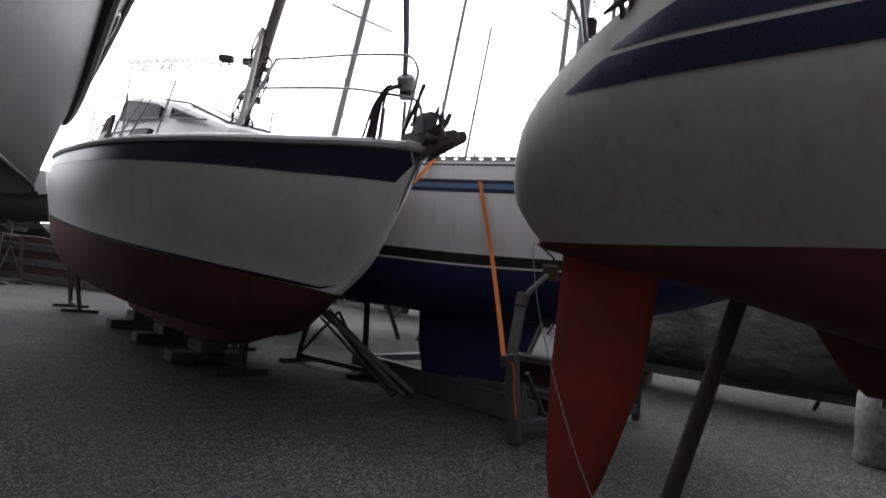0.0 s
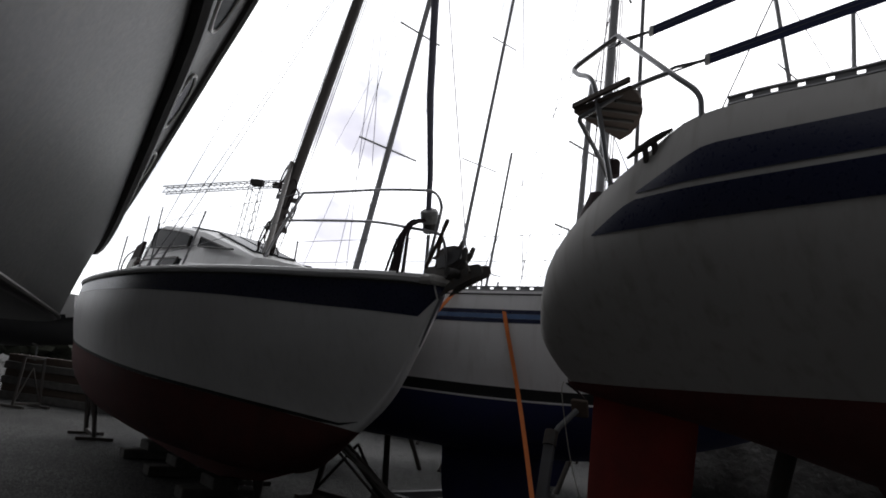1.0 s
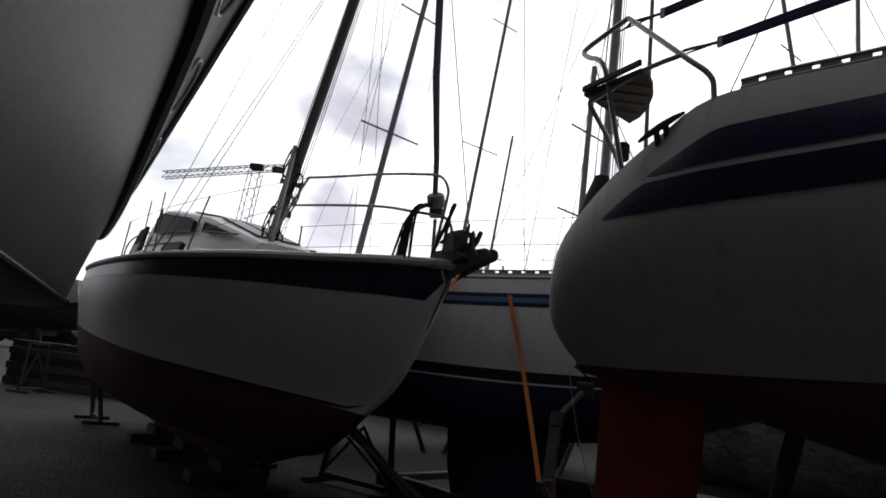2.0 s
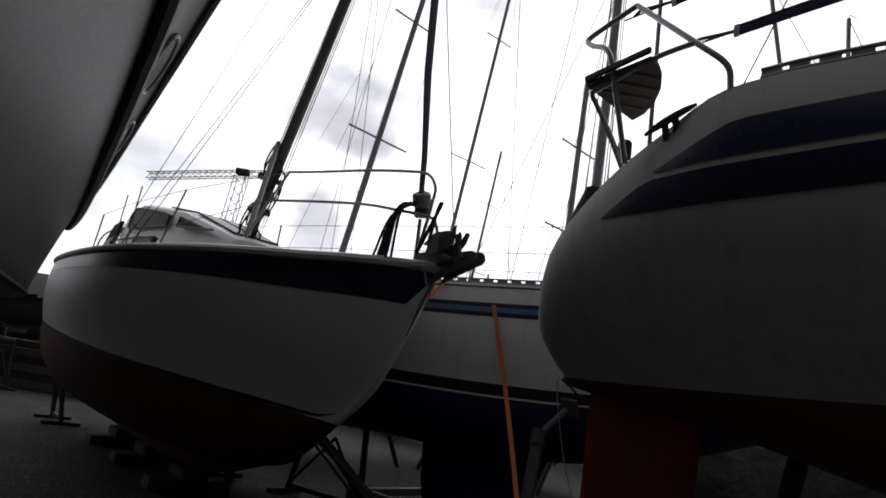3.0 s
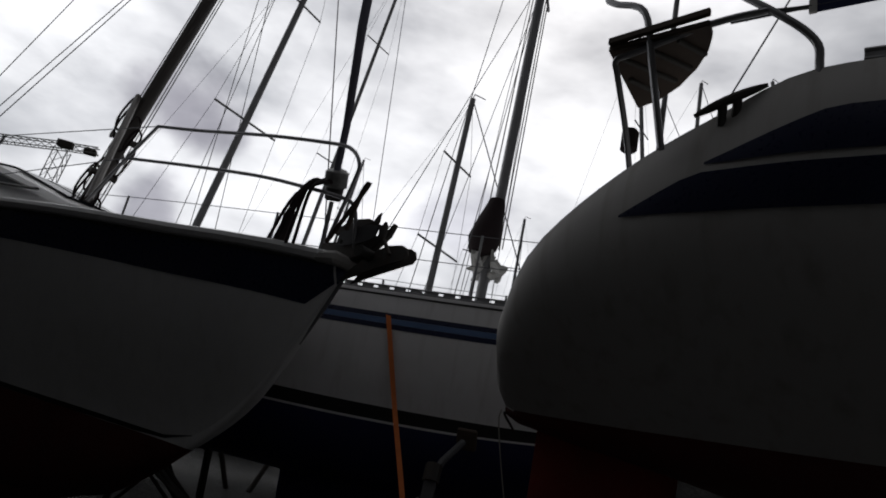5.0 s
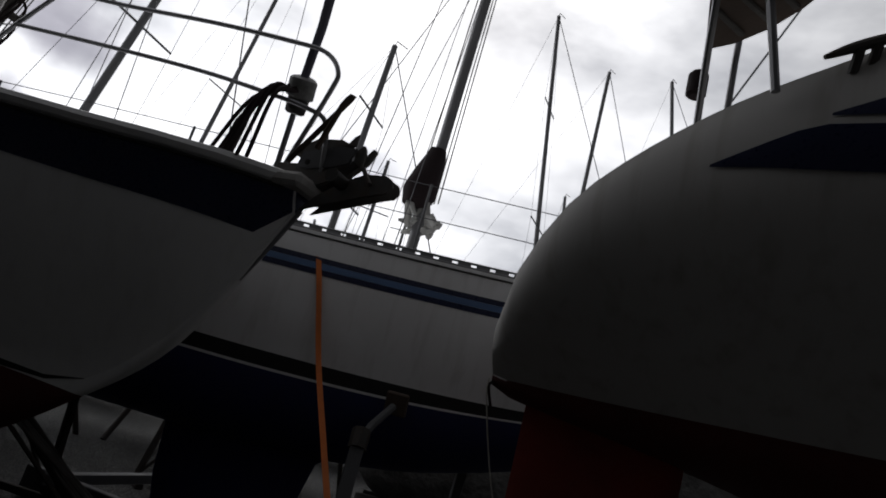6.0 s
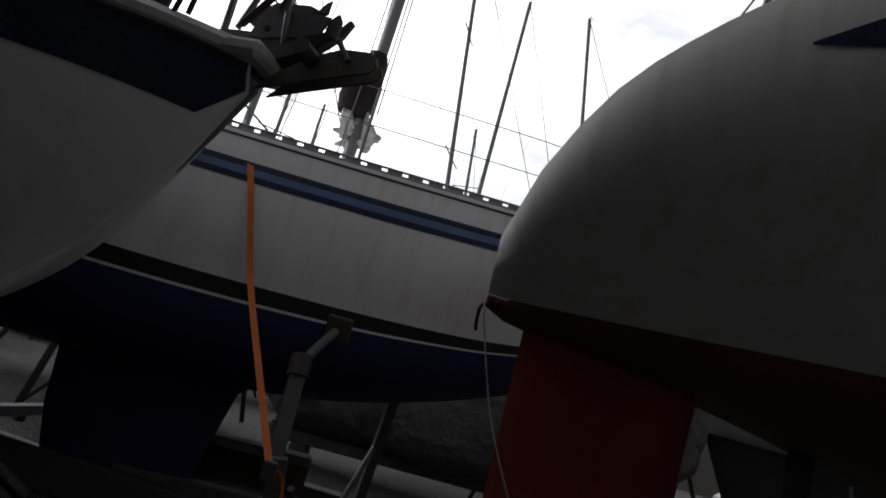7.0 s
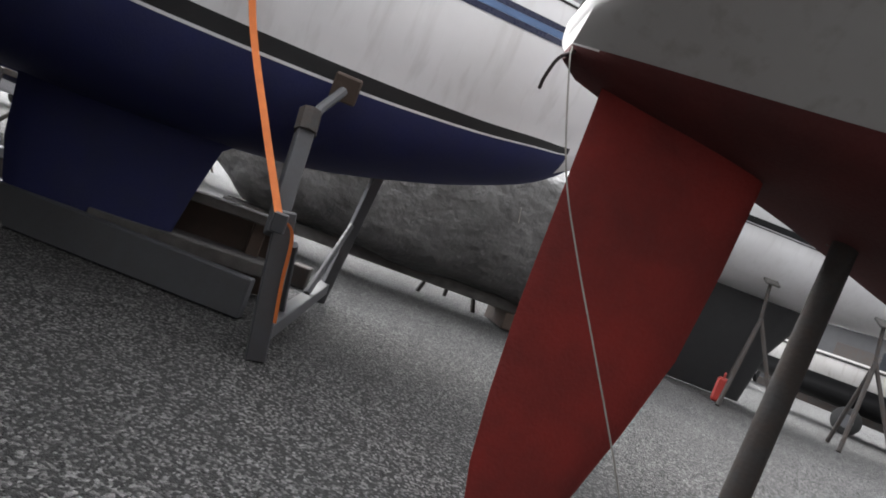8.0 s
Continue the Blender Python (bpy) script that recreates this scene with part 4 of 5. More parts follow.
planks = thing("plank_stack", pose(0.9, 6.95, 0), "grey weathered planks stacked as a step beside the keel", "planks")
for a, b, w, h in (((0.45, 7.58, 0.47), (1.58, 7.0, 0.47), 0.24, 0.07), ((0.40, 7.48, 0.15), (1.52, 6.9, 0.15), 0.4, 0.09)):
    part("plank", beam(a, b, w, h, 0.006), timber, planks)
# board added to stand for the dark gap between and under the planks
part("shade_board", beam((0.5, 7.74, 0.5 * (0.43 + G)), (1.66, 7.14, 0.5 * (0.43 + G)), 0.03, 0.43 - G, 0.006), teak, planks, "dark upright board added for the shade behind the step")
for x, y in ((0.8, 7.46), (1.4, 7.14)):
    part("bearer", box(pose(x, y, 0.5 * (0.43 + G), 0, 0, -27), 0.1, 0.1, 0.43 - G, 0.008), teak, planks)
# posts under the yacht with the red rudder
def prop(a, b, r, label, group):
    a, b = Vector(a), Vector(b)
    ob = thing("boat_prop", Matrix.Translation((a.x, a.y, G)), label, "boat prop", group)
    part("post", tube([a, b], r, 12), rust, ob)
    part("base_plate", box(pose(a.x, a.y, G + 0.012), 0.22, 0.22, 0.024, 0.004), rust, ob)
    part("pad", box(beam_pose(b - (b - a).normalized() * 0.02, b + (b - a).normalized() * 0.02), 0.04, 0.16, 0.16, 0.008), timber, ob)
    return ob


prop((1.255, 3.533, G), (1.64, 3.585, 1.36), 0.048, "rusty steel tube propping the ivory hull", "hull props")
prop((5.0, 3.65, G), (4.55, 2.85, 1.0), 0.04, "rusty steel tube propping the ivory hull", "hull props")
rkb = thing("keel_block", R.m @ pose(4.4, 0, 0), "grey timber blocks under the ivory yacht's keel", "timber block")
for u in (3.95, 4.5, 4.9):
    part("block", box(R.m @ pose(u, 0, G + 0.16), 0.25, 0.8, 0.32, 0.012), timber, rkb)
lkb = thing("keel_block", L.m @ pose(2, 0, 0), "tall timber stacks under the motor cruiser", "timber block")
for u in (-1.0, 1.8, 4.8):
    for k in range(7):
        part("block", box(L.m @ pose(u, 0, G + 0.13 + 0.24 * k, 0, 0, 90 * (k % 2)), 0.5, 0.8, 0.24, 0.012), timber, lkb)

# ---- straps, ropes and loose gear ----
def ribbon(pts, wide, w_dir, thick=0.004):
    bm = bmesh.new()
    pts = [Vector(p) for p in pts]
    w = Vector(w_dir).normalized() * wide / 2
    rings = []
    for i, p in enumerate(pts):
        d = (pts[min(i + 1, len(pts) - 1)] - pts[max(i - 1, 0)]).normalized()
        n = d.cross(w).normalized() * thick / 2
        rings.append([bm.verts.new(p + w + n), bm.verts.new(p + w - n), bm.verts.new(p - w - n), bm.verts.new(p - w + n)])
    for a, b in zip(rings, rings[1:]):
        for k in range(4):
            bm.faces.new((a[k], a[(k + 1) % 4], b[(k + 1) % 4], b[k]))
    bm.faces.new(rings[0])
    bm.faces.new(rings[-1])
    return bm


strap = thing("lashing_strap", pose(0.7, 5.8, 0.7), "orange webbing strap lashing the yacht to its cradle", "strap")
part("webbing", ribbon(smooth_path([(0.22, 6.74, 2.52), (0.24, 6.64, 2.44), (0.31, 6.48, 2.1), (0.45, 6.36, 1.56), (0.54, 6.0, 1.05), (0.60, 5.66, 0.64)], 6), 0.042, (0.9, -0.43, 0)), orange, strap)
part("ratchet", box(pose(0.61, 5.64, 0.60, 10, 0, -40), 0.07, 0.03, 0.1, 0.006), steel, strap, "steel ratchet buckle")
part("tail", ribbon(smooth_path([(0.61, 5.63, 0.63), (0.69, 5.62, 0.56), (0.72, 5.61, 0.34), (0.76, 5.60, 0.12)], 5), 0.018, (0.9, -0.43, 0)), orange, strap)
strap2 = solo("lashing_strap", ribbon(smooth_path([(-0.22, 6.84, 2.52), (-0.25, 6.80, 2.44), (-0.41, 6.75, 2.2), (-0.7, 6.8, 1.8)], 5), 0.05, (0.9, -0.43, 0)), orange, (-0.25, 6.8, 2.4), "orange webbing strap running over the yacht's rail", "strap")
rope = solo("hanging_rope", tube(smooth_path([(0.56, 4.27, 1.56), (0.55, 4.24, 1.48), (0.60, 4.14, 1.16), (0.66, 4.02, 0.91), (0.74, 3.88, 0.64), (0.86, 3.72, 0.30), (1.05, 3.6, G + 0.01)], 6), 0.0032, 6), rope_mat, (0.56, 4.25, 1.5), "thin grey rope hanging from the stern past the rudder", "rope")
solo("rope_end", tube(smooth_path([(0.58, 4.27, 1.55), (0.62, 4.36, 1.54), (0.70, 4.46, 1.50), (0.74, 4.50, 1.47)], 4), 0.007, 6), canvas_dark, (0.58, 4.27, 1.5), "short frayed dark rope end knotted at the stern", "rope")
poles = thing("pole_bundle", pose(-0.8, 7.1, 0), "bundle of weathered poles leaning on the steel stand", "poles")
rng = random.Random(2)
for k in range(9):
    a = V(-1.28 + rng.uniform(-0.08, 0.08), 7.35 + rng.uniform(-0.08, 0.08), 0.72 + rng.uniform(-0.06, 0.06))
    b = V(-0.28 + rng.uniform(-0.1, 0.12), 6.98 + rng.uniform(-0.12, 0.12), G + 0.04 + 0.03 * (k % 3))
    part("pole", tube([a, b], rng.uniform(0.012, 0.022), 7), timber if k % 3 else rust, poles)
barrel = thing("barrel", pose(4.62, 6.5, G), "pale plastic barrel with a dark patch standing on the gravel", "barrel")
part("body", tube([V(4.62, 6.5, G), V(4.62, 6.5, G + 0.03), V(4.62, 6.5, G + 0.34), V(4.62, 6.5, G + 0.36), V(4.62, 6.5, G + 0.66), V(4.62, 6.5, G + 0.68), V(4.62, 6.5, G + 0.98), V(4.62, 6.5, G + 1.02)], [0.27, 0.29, 0.29, 0.3, 0.3, 0.29, 0.29, 0.25], 24), grimy, barrel)
part("rim", tube([V(4.62, 6.5, G + 1.0), V(4.62, 6.5, G + 1.03)], [0.26, 0.255], 24), rubber, barrel)
part("patch", box(pose(4.47, 6.25, 0.6, 0, 0, -30), 0.2, 0.02, 0.22, 0.004), rubber, barrel, "dark torn patch")
can = thing("fuel_can", pose(10.0, 6.75, G, 0, 0, 20), "small red plastic fuel can standing on the gravel", "fuel can")
part("body", box(pose(10.0, 6.75, G + 0.2, 0, 0, 20), 0.3, 0.18, 0.4, 0.03), red_plastic, can)
part("handle", tube(smooth_path([(9.9, 6.72, G + 0.4), (9.93, 6.73, G + 0.47), (10.07, 6.77, G + 0.47), (10.1, 6.78, G + 0.4)], 4), 0.015, 6), red_plastic, can)

# ---- boats further off ----
def far_yacht(foot, top, heading, label, length=9.0, cover=None):
    """A yacht ashore with its mast, seen far off."""
    foot, top = Vector(foot), Vector(top)
    d = (top - foot).normalized()
    deck = foot + d * ((2.2 - foot.z) / d.z)
    f = V(math.cos(radians(heading)), math.sin(radians(heading)), 0)
    h = Hull((deck.x - f.x * length * 0.55, deck.y - f.y * length * 0.55), (f.x, f.y), [
        (0, 2.2, 1.0, 1.3, 0.7, 1.2), (length * 0.3, 2.15, 1.4, 1.25, 1.3, 0.8), (length * 0.6, 2.2, 1.35, 1.25, 1.1, 0.75),
        (length * 0.85, 2.3, 0.7, 1.25, 0.25, 1.0), (length, 2.4, 0.05, 2.0, 0.02, 1.9)], fullness=0.65, base=G)
    ob = thing("sailing_yacht", h.m, label, "boat", "yachts ashore")
    part("hull", h.skin([0, .12, .25, .38, .5, .6, .7, .8, .9, 1], lambda j, c: 1 if j >= 4 else 0, 24), [gel_white, cover or navy_foul], ob)
    part("deck", h.deck(12), gel_white, ob)
    part("cabin", house_block(h, [(length * 0.25, 0.8, 0.7, 2.15, 2.6), (length * 0.6, 0.7, 0.6, 2.15, 2.55), (length * 0.7, 0.4, 0.3, 2.2, 2.3)]), gel_white, ob)
    part("keel", fin(h, [(length * 0.35, length * 0.6, 0.9, 1), (length * 0.4, length * 0.55, 0.02, 1)], 0.15), cover or navy_foul, ob)
    part("mast", tube([deck, top], [0.075, 0.06], 10), alu, ob)
    part("masthead_vane", tube([top, top + V(0.02, 0, 0.12), top + V(0.3, 0.1, 0.14)], 0.012, 5), alu, ob)
    span = (top - deck).length
    for k, (q, half) in enumerate(((0.45, 0.8), (0.75, 0.6))):
        c = deck + d * span * q
        for sd in (1, -1):
            part("spreader", tube([c, c + h.n * sd * half], 0.022, 6), alu, ob)
    for sd in (1, -1):
        part("shroud", tube([h.m @ V(length * 0.52, sd * 1.3, 2.2), deck + d * span * 0.45 + h.n * sd * 0.8, deck + d * span * 0.75 + h.n * sd * 0.6, top], 0.0045, 4), wire, ob)
    part("forestay", tube([h.m @ V(length * 0.98, 0, 2.4), top], 0.012, 5), canvas_navy if cover else wire, ob)
    part("backstay", tube([h.m @ V(0.1, 0, 2.2), top], 0.0045, 4), wire, ob)
    for u, sd in ((length * 0.3, 1), (length * 0.3, -1), (length * 0.7, 1), (length * 0.7, -1)):
        part("shore_post", tube([h.m @ V(u, sd * 1.5, 0), h.m @ V(u, sd * 0.9, 1.05)], 0.045, 8), rust, ob)
    return ob


def reach(a, b, k):
    a, b = Vector(a), Vector(b)
    return a + (b - a) * k


def masted(x0, z0, x1, z1, y, more, heading, label, length=9.0, cover=None):
    """A far yacht whose mast runs through (x0, z0) and (x1, z1) at the distance y, carried on by the share more."""
    a, b = V(x0, y, z0), V(x1, y, z1)
    return far_yacht(a, reach(a, b, 1 + more), heading, label, length, cover)


masted(-2.47, 3.95, -1.78, 9.65, 13.5, 0.35, -45, "white yacht ashore with a tall alloy mast")
masted(-0.45, 6.5, 0.33, 15.5, 22.0, 0.3, -50, "white yacht ashore with a slim mast", cover=black_band)
masted(0.7, 6.5, 1.25, 13.1, 30.0, 0.0, -45, "white yacht ashore in the far row")
masted(2.05, 4.15, 2.12, 8.45, 13.5, 0.0, -45, "small white yacht ashore with a short mast", 7.0)
masted(8.8, 6.6, 7.61, 14.28, 17.0, 0.0, -50, "white yacht ashore with a tapered mast")
masted(9.9, 6.8, 9.9, 13.5, 17.0, 0.0, -40, "white yacht ashore with masthead instruments", cover=black_band)
masted(13.3, 10.8, 12.47, 14.5, 17.0, 0.0, -50, "white yacht ashore behind the ivory boat", cover=navy_foul)
masted(13.0, 9.0, 12.7, 11.4, 22.0, 0.0, 30, "small white yacht ashore with bare rigging", 7.5)
masted(5.33, 7.4, 5.37, 9.42, 22.0, 0.1, 85, "white yacht ashore with a slender mast", 8.0, cover=black_band)
masted(8.5, 9.4, 8.5, 11.4, 27.0, 0.0, 60, "white yacht ashore with a short mast", 7.5)

# large white yacht beyond the props, black band on its topsides
F = Hull((8.6, 9.9), (0.71, -0.70), [
    (-4.0, 3.5, 1.2, 2.75, 0.9, 2.3), (0.0, 3.55, 1.5, 2.8, 1.4, 2.0), (3.0, 3.6, 1.6, 2.8, 1.45, 1.9), (6.0, 3.7, 1.3, 2.8, 1.0, 2.0), (8.0, 3.8, 0.4, 2.9, 0.1, 2.4), (8.8, 3.9, 0.05, 3.4, 0.02, 3.3)], fullness=0.7, base=G)
boat_f = thing("sailing_yacht", F.m, "large white yacht with a black band on tall stands", "boat")
part("hull", F.skin(WS, lambda j, c: 0, 40), [gel_white], boat_f)
part("deck", F.deck(20), gel_white, boat_f)
for side in (1, -1):
    part("stripe", F.stripe(-3.8, 7.8, lambda u: 0.4, lambda u: 0.46, side), black_band, boat_f)
    part("stripe", F.stripe(-3.8, 7.8, lambda u: 0.47, lambda u: 0.48, side), black_band, boat_f)
part("keel", fin(F, [(1.5, 5.0, 2.1, 1), (2.0, 4.4, 1.0, 1), (2.2, 4.2, 0.02, 1)], 0.2), black_band, boat_f)
for i, (u, sd) in enumerate(((-1.5, -1), (1.0, -1), (3.4, -1), (5.4, -1), (0.5, 1), (4.0, 1))):
    m = F.m @ pose(u, sd * 1.7, 0, 0, 0, 0)
    ob = thing("boat_stand", m, "grey tripod stand under the large white yacht", "boat stand", "tall stands")
    top = F.m @ V(u, sd * 1.15, 2.15)
    for a in (-0.45, 0.45):
        part("leg", tube([F.m @ V(u + a, sd * 1.9, 0.0), F.m @ V(u, sd * 1.3, 1.5)], 0.035, 8), rust, ob)
    part("leg", tube([F.m @ V(u, sd * 0.9, 0.0), F.m @ V(u, sd * 1.3, 1.5)], 0.035, 8), rust, ob)
    part("screw", tube([F.m @ V(u, sd * 1.3, 1.4), top], 0.03, 8), rust, ob)
    part("pad", box(Matrix.Translation(top) @ pose(0, 0, 0, 30, 0, -45), 0.25, 0.25, 0.04, 0.008), timber, ob)

# tarpaulin-covered boat
T = Hull((3.3, 10.9), (0.84, -0.54), [
    (-0.6, 1.7, 0.7, 1.1, 0.5, 0.85), (0.0, 1.8, 1.0, 1.0, 0.85, 0.5), (1.5, 1.9, 1.15, 1.0, 1.0, 0.42), (3.2, 1.95, 1.1, 1.0, 0.95, 0.42), (4.6, 2.0, 0.85, 1.05, 0.6, 0.5), (5.6, 2.1, 0.2, 1.4, 0.1, 1.2)], fullness=0.6, base=G)
boat_t = thing("covered_boat", T.m, "small boat wrapped in a sagging dusty grey tarpaulin", "boat")
cov = bmesh.new()
rings = []
for i in range(97):
    u = -0.7 + 6.3 * i / 96
    _, zs, bs, zw, bw, zk = T.row(u)
    ring = []
    for k in range(49):
        a = k / 48 * 2 - 1
        s = abs(a)
        if s < 0.5:
            b, z = (bs + 0.06) * math.sin(s * math.pi), zs + 0.42 * (1 - (s * 2) ** 1.7)
        else:
            q = (s - 0.5) * 2
            b, z = (bs + 0.06) * (1 - 0.85 * q ** 1.8), zs - (zs - zk + 0.04) * math.sin(q * math.pi / 2)
        p = V(u, math.copysign(b, a), z)
        drape = noise.noise(V(u * 1.3 + a * 2, a * 2.5, 8))
        fold = 0.045 * math.sin(u * 3 + a * 5 + 3 * drape) + 0.12 * noise.noise(V(u * 1.3, a * 3, 3)) + 0.03 * noise.noise(V(u * 4, a * 7, 5))
        p += V(0, math.copysign(fold, a), -fold * 0.6)
        ring.append(cov.verts.new(T.m @ p))
    rings.append(ring)
for a, b in zip(rings, rings[1:]):
    for k in range(48):
        cov.faces.new((a[k], a[k + 1], b[k + 1], b[k]))
cov.faces.new(rings[0])
cov.faces.new(rings[-1])
part("tarpaulin", cov, tarp, boat_t)
for k in range(5):
    u = 0.2 + k * 1.0
    part("lashing", tube([T.m @ V(u, -1.2, 1.6), T.m @ V(u + 0.3, -0.8, 0.75)], 0.008, 5), rope_mat, boat_t)
bunk = thing("timber_bunk", T.m, "low dusty timber bunk under the wrapped boat", "timber")
for sd in (1, -1):
    part("runner", beam(T.m @ V(-0.3, sd * 0.3, 0.32), T.m @ V(4.6, sd * 0.2, 0.32), 0.14, 0.16, 0.012), timber, bunk)
for u in (0.2, 3.9):
    part("bearer", beam(T.m @ V(u, -0.45, 0.12), T.m @ V(u, 0.45, 0.12), 0.22, 0.24, 0.012), teak, bunk)

# low white launch on a trailer
K = Hull((16.2, 7.6), (0.2, -0.98), [
    (-0.6, 1.5, 0.9, 0.9, 0.75, 0.6), (0.5, 1.55, 1.05, 0.9, 0.9, 0.5), (3.0, 1.6, 1.1, 0.95, 0.9, 0.5), (5.0, 1.75, 0.7, 1.1, 0.4, 0.7), (6.2, 1.9, 0.06, 1.5, 0.02, 1.4)], fullness=0.7, base=G)
boat_k = thing("motor_boat", K.m, "low white launch on a dark trailer beyond the props", "boat")
part("hull", K.skin(WS, lambda j, c: 1 if j >= 8 else 0, 24), [gel_cream, black_band], boat_k)
part("deck", K.deck(12), gel_cream, boat_k)
part("windscreen", house_block(K, [(1.6, 0.8, 0.6, 1.55, 2.0), (2.6, 0.8, 0.6, 1.55, 2.05), (3.3, 0.6, 0.5, 1.58, 1.62)]), glass, boat_k, "dark glazed cuddy")
for sd in (1, -1):
    part("rubbing_strake", tube([K.at(-0.5 + 6.5 * i / 20, 0.05, sd, 0.01) for i in range(21)], 0.03, 6), rubber, boat_k)
trailer_k = thing("boat_trailer", K.m, "dark steel trailer under the white launch", "trailer")
for sd in (1, -1):
    part("rail", beam(K.m @ V(-0.5, sd * 0.6, 0.42), K.m @ V(5.6, sd * 0.4, 0.42), 0.1, 0.16), rust, trailer_k)
    tk = part("tyre", tube([K.m @ V(1.4, sd * 0.85, 0.3), K.m @ V(1.4, sd * 0.88, 0.3), K.m @ V(1.4, sd * 1.0, 0.3), K.m @ V(1.4, sd * 1.03, 0.3)], [0.25, 0.3, 0.3, 0.25], 18), tyre_mat, trailer_k)
    part("rim", tube([K.m @ V(1.4, sd * 0.86, 0.3), K.m @ V(1.4, sd * 1.04, 0.3)], 0.15, 12), steel, tk)
part("axle", tube([K.m @ V(1.4, -0.9, 0.3), K.m @ V(1.4, 0.9, 0.3)], 0.03, 8), rust, trailer_k)

# dark-hulled boat next to the cruiser
Q = Hull((-12.0, 16.5), (0.97, -0.2), [
    (-5, 2.8, 1.2, 2.1, 1.0, 1.5), (-2, 2.8, 1.4, 2.1, 1.3, 1.4), (0.5, 2.8, 1.1, 2.1, 0.8, 1.4), (2.0, 2.8, 0.5, 2.1, 0.25, 1.55), (2.6, 2.8, 0.4, 2.2, 0.2, 1.6)], fullness=0.7, base=G)
boat_q = thing("sailing_yacht", Q.m, "white yacht with navy bottom on a timber stand", "boat")
part("hull", Q.skin(WS, lambda j, c: 1 if c.z < 2.25 else 0, 30), [gel_white, black_band], boat_q)
part("deck", Q.deck(12), gel_white, boat_q)
part("keel", fin(Q, [(-3, 0, 1.6, 1), (-2.6, -0.6, 0.02, 1)], 0.15), black_band, boat_q)
stand((-10.4, 16.1, 0), 80, 1.42, 20, "dark timber stand under the navy-bottomed yacht", "yacht stands", 0.1, 0.8)


# ---- cars, crane and yard edge ----
def car(m, paint, label):
    ob = thing("car", m, label, "car", "parked cars")
    prof = [(-2.1, 0.35), (-2.15, 0.75), (-1.95, 0.95), (-1.5, 1.38), (-0.3, 1.46), (0.4, 1.4), (1.1, 0.98), (1.95, 0.85), (2.12, 0.6), (2.1, 0.32)]
    part("body", prism(prof, m @ pose(0, 0, 0, 90), 1.7, 0.05), paint, ob)
    for sy in (0.86, -0.86):
        part("side_window", prism([(-1.4, 0.98), (-1.2, 1.32), (0.3, 1.33), (0.85, 1.0)], m @ pose(0, sy, 0, 90), 0.012), glass, ob)
        for x in (-1.3, 1.3):
            w = part("wheel", tube([m @ V(x, sy - 0.1, 0.31), m @ V(x, sy - 0.08, 0.31), m @ V(x, sy + 0.06, 0.31), m @ V(x, sy + 0.08, 0.31)], [0.26, 0.31, 0.31, 0.26], 18), tyre_mat, ob)
            part("rim", tube([m @ V(x, sy - 0.09, 0.31), m @ V(x, sy + 0.09, 0.31)], 0.17, 12), steel, w)
    part("windscreen", prism([(-0.68, -0.3), (0.68, -0.3), (0.6, 0.3), (-0.6, 0.3)], m @ pose(0.78, 0, 1.2, 0, 0, 90) @ pose(0, 0, 0, -58), 0.012), glass, ob)
    part("rear_window", prism([(-0.66, -0.22), (0.66, -0.22), (0.6, 0.22), (-0.6, 0.22)], m @ pose(-1.76, 0, 1.18, 0, 0, -90) @ pose(0, 0, 0, -42), 0.012), glass, ob)
    for sy in (0.6, -0.6):
        part("headlight", box(m @ pose(2.07, sy, 0.7), 0.06, 0.3, 0.14, 0.02), white_plastic, ob)
    return ob


car(pose(18.5, 11.0, G, 0, 0, 160), car_paint, "silver parked car beyond the boats")
car(pose(24.0, 12.0, G, 0, 0, 170), car_dark, "dark parked car beyond the boats")
car(pose(2.6, 24.0, G, 0, 0, 30), car_paint, "silver parked car behind the yachts")
car(pose(-3.6, 27.0, G, 0, 0, 10), car_dark, "dark parked car behind the yachts")

crane = thing("tower_crane", pose(-55.5, 149, 0), "distant pale tower crane with a lattice jib", "crane")


def lattice(a, b, w, bays):
    bm = bmesh.new()
    m = beam_pose(a, b)
    span = (Vector(b) - Vector(a)).length
    cs = [(w / 2, w / 2), (w / 2, -w / 2), (-w / 2, -w / 2), (-w / 2, w / 2)]
    for y, z in cs:
        add_tube(bm, [m @ V(-span / 2, y, z), m @ V(span / 2, y, z)], 0.11, 4)
    for i in range(bays):
        x0, x1 = -span / 2 + span * i / bays, -span / 2 + span * (i + 1) / bays
        for k in range(4):
            (y0, z0), (y1, z1) = cs[k], cs[(k + 1) % 4]
            add_tube(bm, [m @ V(x0, y0, z0), m @ V(x1, y1, z1)], 0.07, 4)
    return bm


part("tower", lattice((-55.0, 146, G), (-52.0, 146, 43.2), 2.6, 18), crane_paint, crane)
part("jib", lattice((-51, 146, 44.2), (-74, 147, 40.5), 1.5, 16), crane_paint, crane)
part("counter_jib", lattice((-52, 146, 44), (-45.5, 146, 44.9), 1.4, 4), crane_paint, crane)
part("counterweight", box(pose(-47.0, 146, 44.3), 2.4, 1.2, 1.3, 0.1), rust, crane)
part("cab", box(pose(-51.6, 145, 44.2), 3.0, 1.6, 1.4, 0.1), rust, crane)

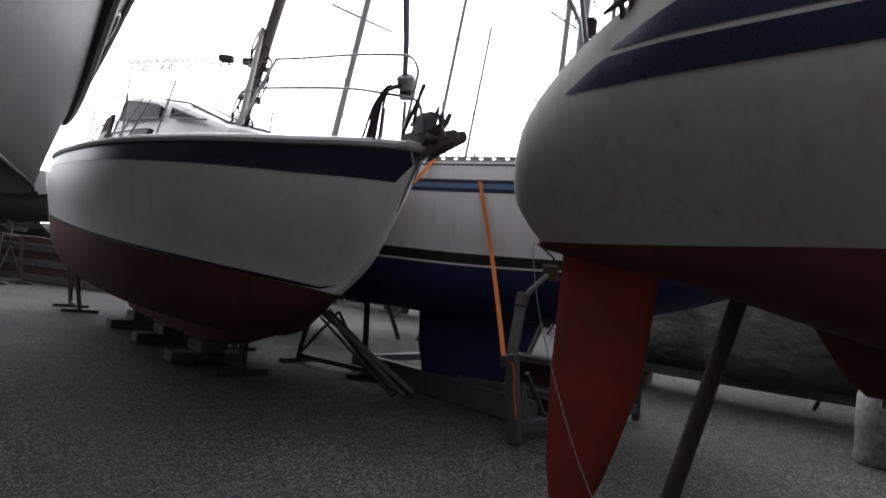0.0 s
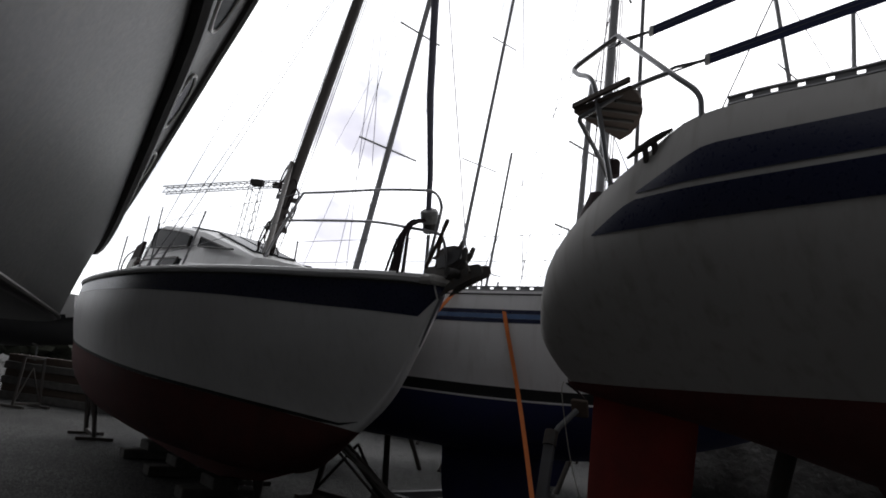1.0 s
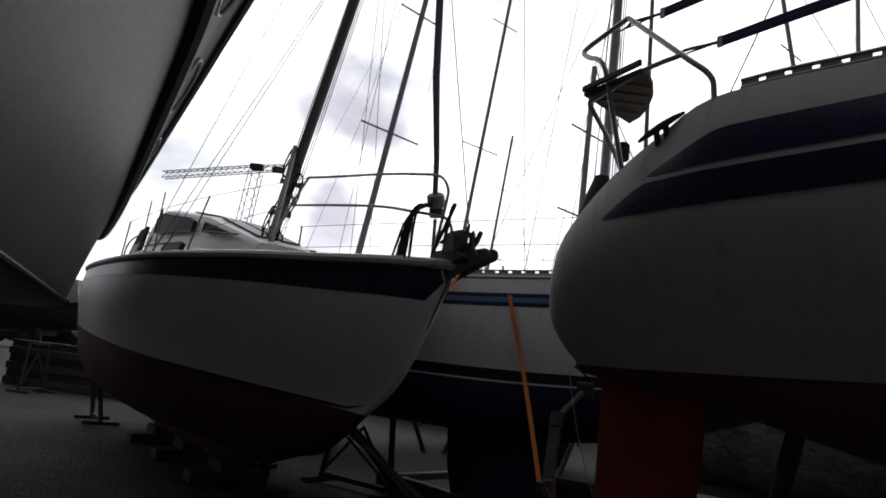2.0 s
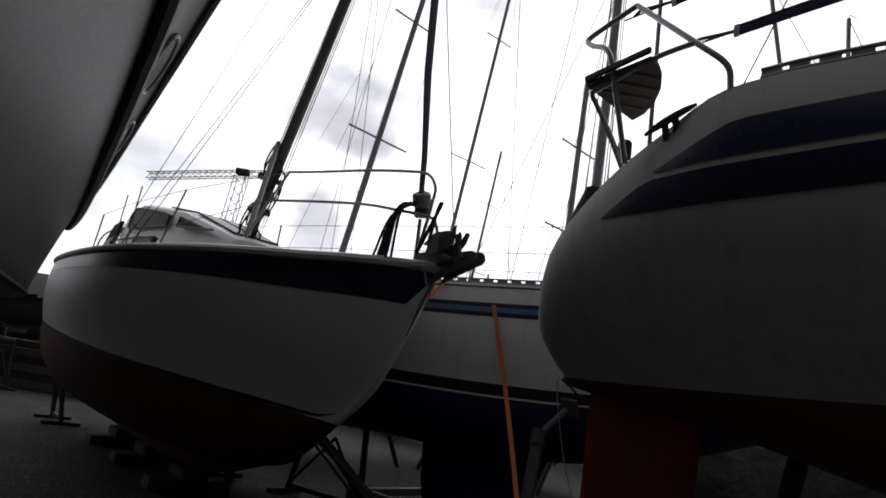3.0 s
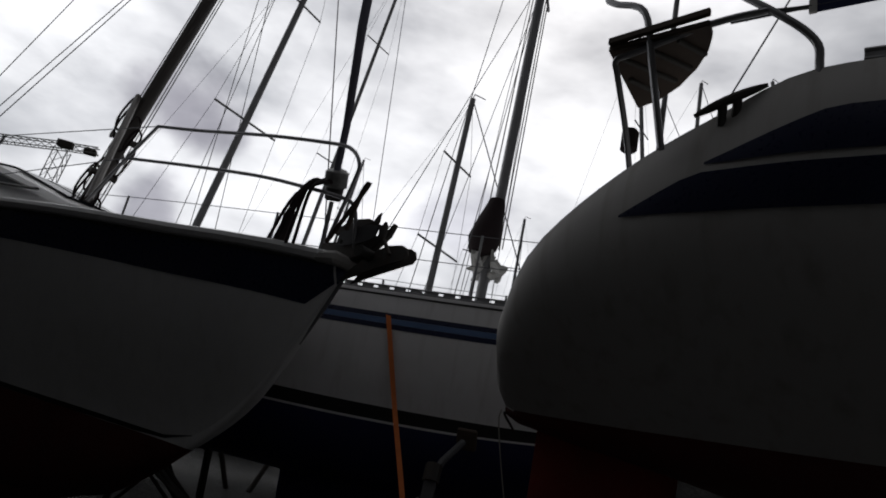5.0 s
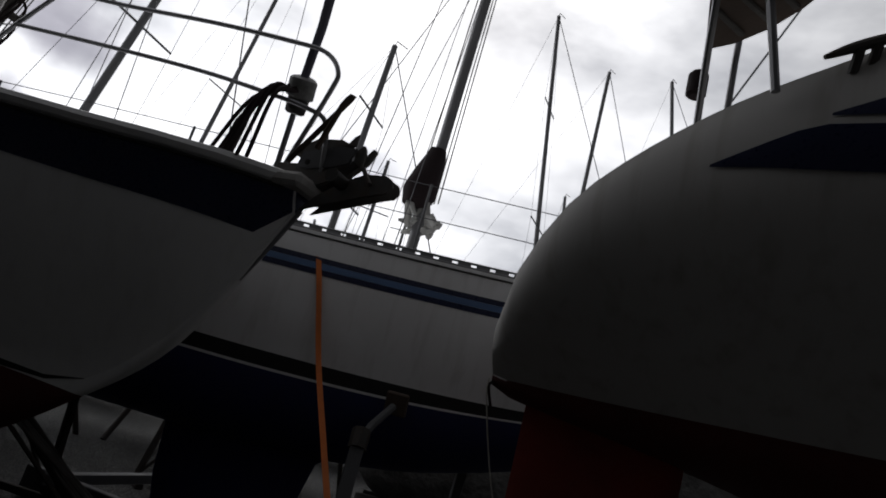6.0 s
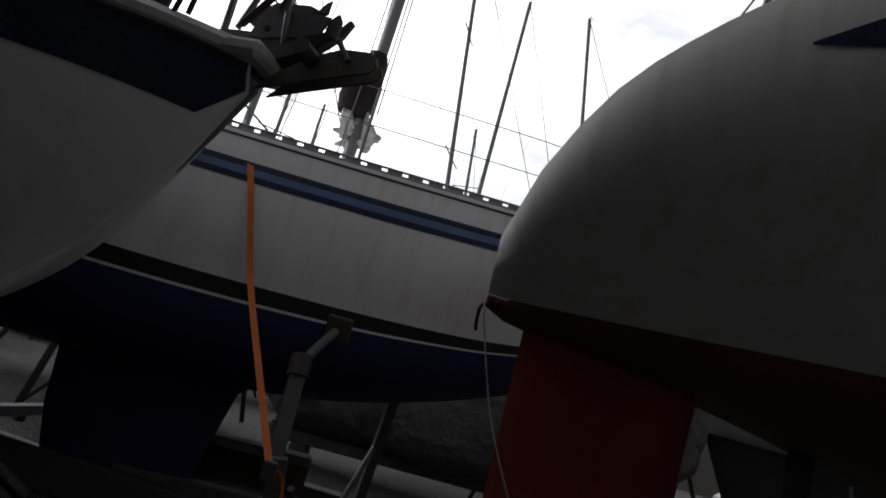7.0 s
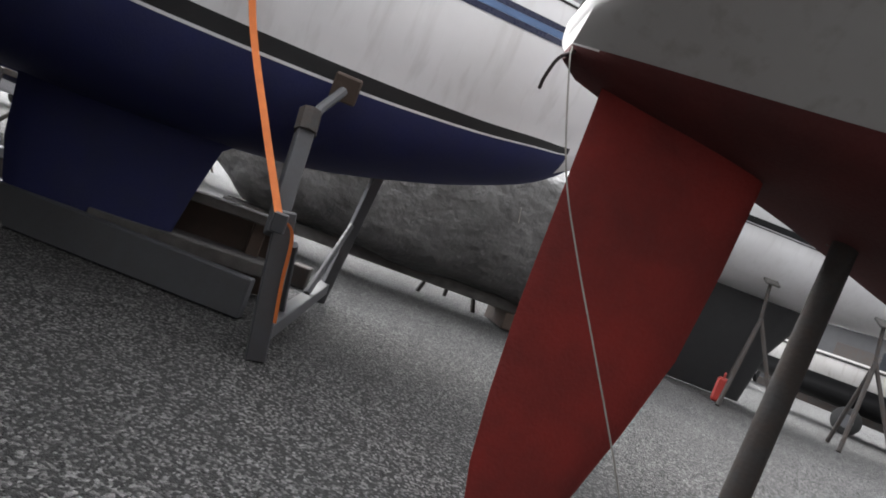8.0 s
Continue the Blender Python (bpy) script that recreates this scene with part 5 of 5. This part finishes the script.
timbers = thing("timber_stack", pose(-10.5, 18, 0), "stack of brown timber baulks at the yard edge", "timber")
for k in range(6):
    part("baulk", beam((-12.5, 18.2 + 0.1 * (k % 2), G + 0.1 + 0.2 * k), (-8.0, 17.2 + 0.1 * (k % 2), G + 0.1 + 0.2 * k), 0.3, 0.2, 0.015), teak if k % 2 else timber, timbers)

# dark hedge and sheds that close the yard far off
hedge = bmesh.new()
rng = random.Random(9)
for i in range(150):
    a = math.pi * (i / 150 * 1.5 - 0.25)
    for k in range(3):
        r = 62 + rng.uniform(-2, 2)
        c = V(r * math.cos(a), r * math.sin(a), rng.uniform(0.3, 1.5) + (k * 1.6 if math.cos(a) > 0.8 else 0))
        tmp = bmesh.ops.create_icosphere(hedge, subdivisions=2, radius=1)
        for v in tmp["verts"]:
            d = v.co.normalized()
            v.co = c + V(d.x * 1.5, d.y * 1.5, d.z * 0.9) * (0.8 + 0.7 * noise.noise(d * 3.1 + c))
            v.co.z = max(v.co.z, G - 0.05)
leaf = material("dark hedge leaves", (0.035, 0.04, 0.028), 0.9, second=(0.06, 0.062, 0.045), scale=3, amount=0.9, grain=6, bump=0.8)
tagged(part("hedge", hedge, leaf), "dark uneven hedge along the far edge of the yard", "hedge", kind="stuff")

shed = thing("boat_shed", pose(40, 8, G, 0, 0, 90), "long dark low shed beyond the parked cars", "shed")
clad = material("dark profiled cladding", (0.05, 0.05, 0.052), 0.8, second=(0.03, 0.03, 0.032), scale=1.5, grain=20, bump=0.2)
part("wall", box(pose(40, 6, G + 2.0), 8, 44, 4.0, 0), clad, shed)
part("roof", prism([(-4.6, 4.0), (0, 5.6), (4.6, 4.0), (4.6, 4.15), (0, 5.78), (-4.6, 4.15)], pose(40, 6, G, 90), 45, 0), timber, shed)
for k in range(9):
    part("door", box(pose(35.97, -12 + 4.4 * k, G + 1.5), 0.05, 3.0, 3.0, 0.01), rust, shed)

# unseen wall added to close the yard behind the camera and block low sky
wall = box(pose(0, -5.5, G + 4.75), 60, 0.3, 9.5, 0)
back = part("light_block_wall", wall, material("dark light-blocking cladding", (0.07, 0.07, 0.07), 0.8, second=(0.045, 0.045, 0.05), scale=2, grain=30, bump=0.2))
tagged(back, "plain dark unseen wall added to close the yard and block low sky", "wall", kind="structure")
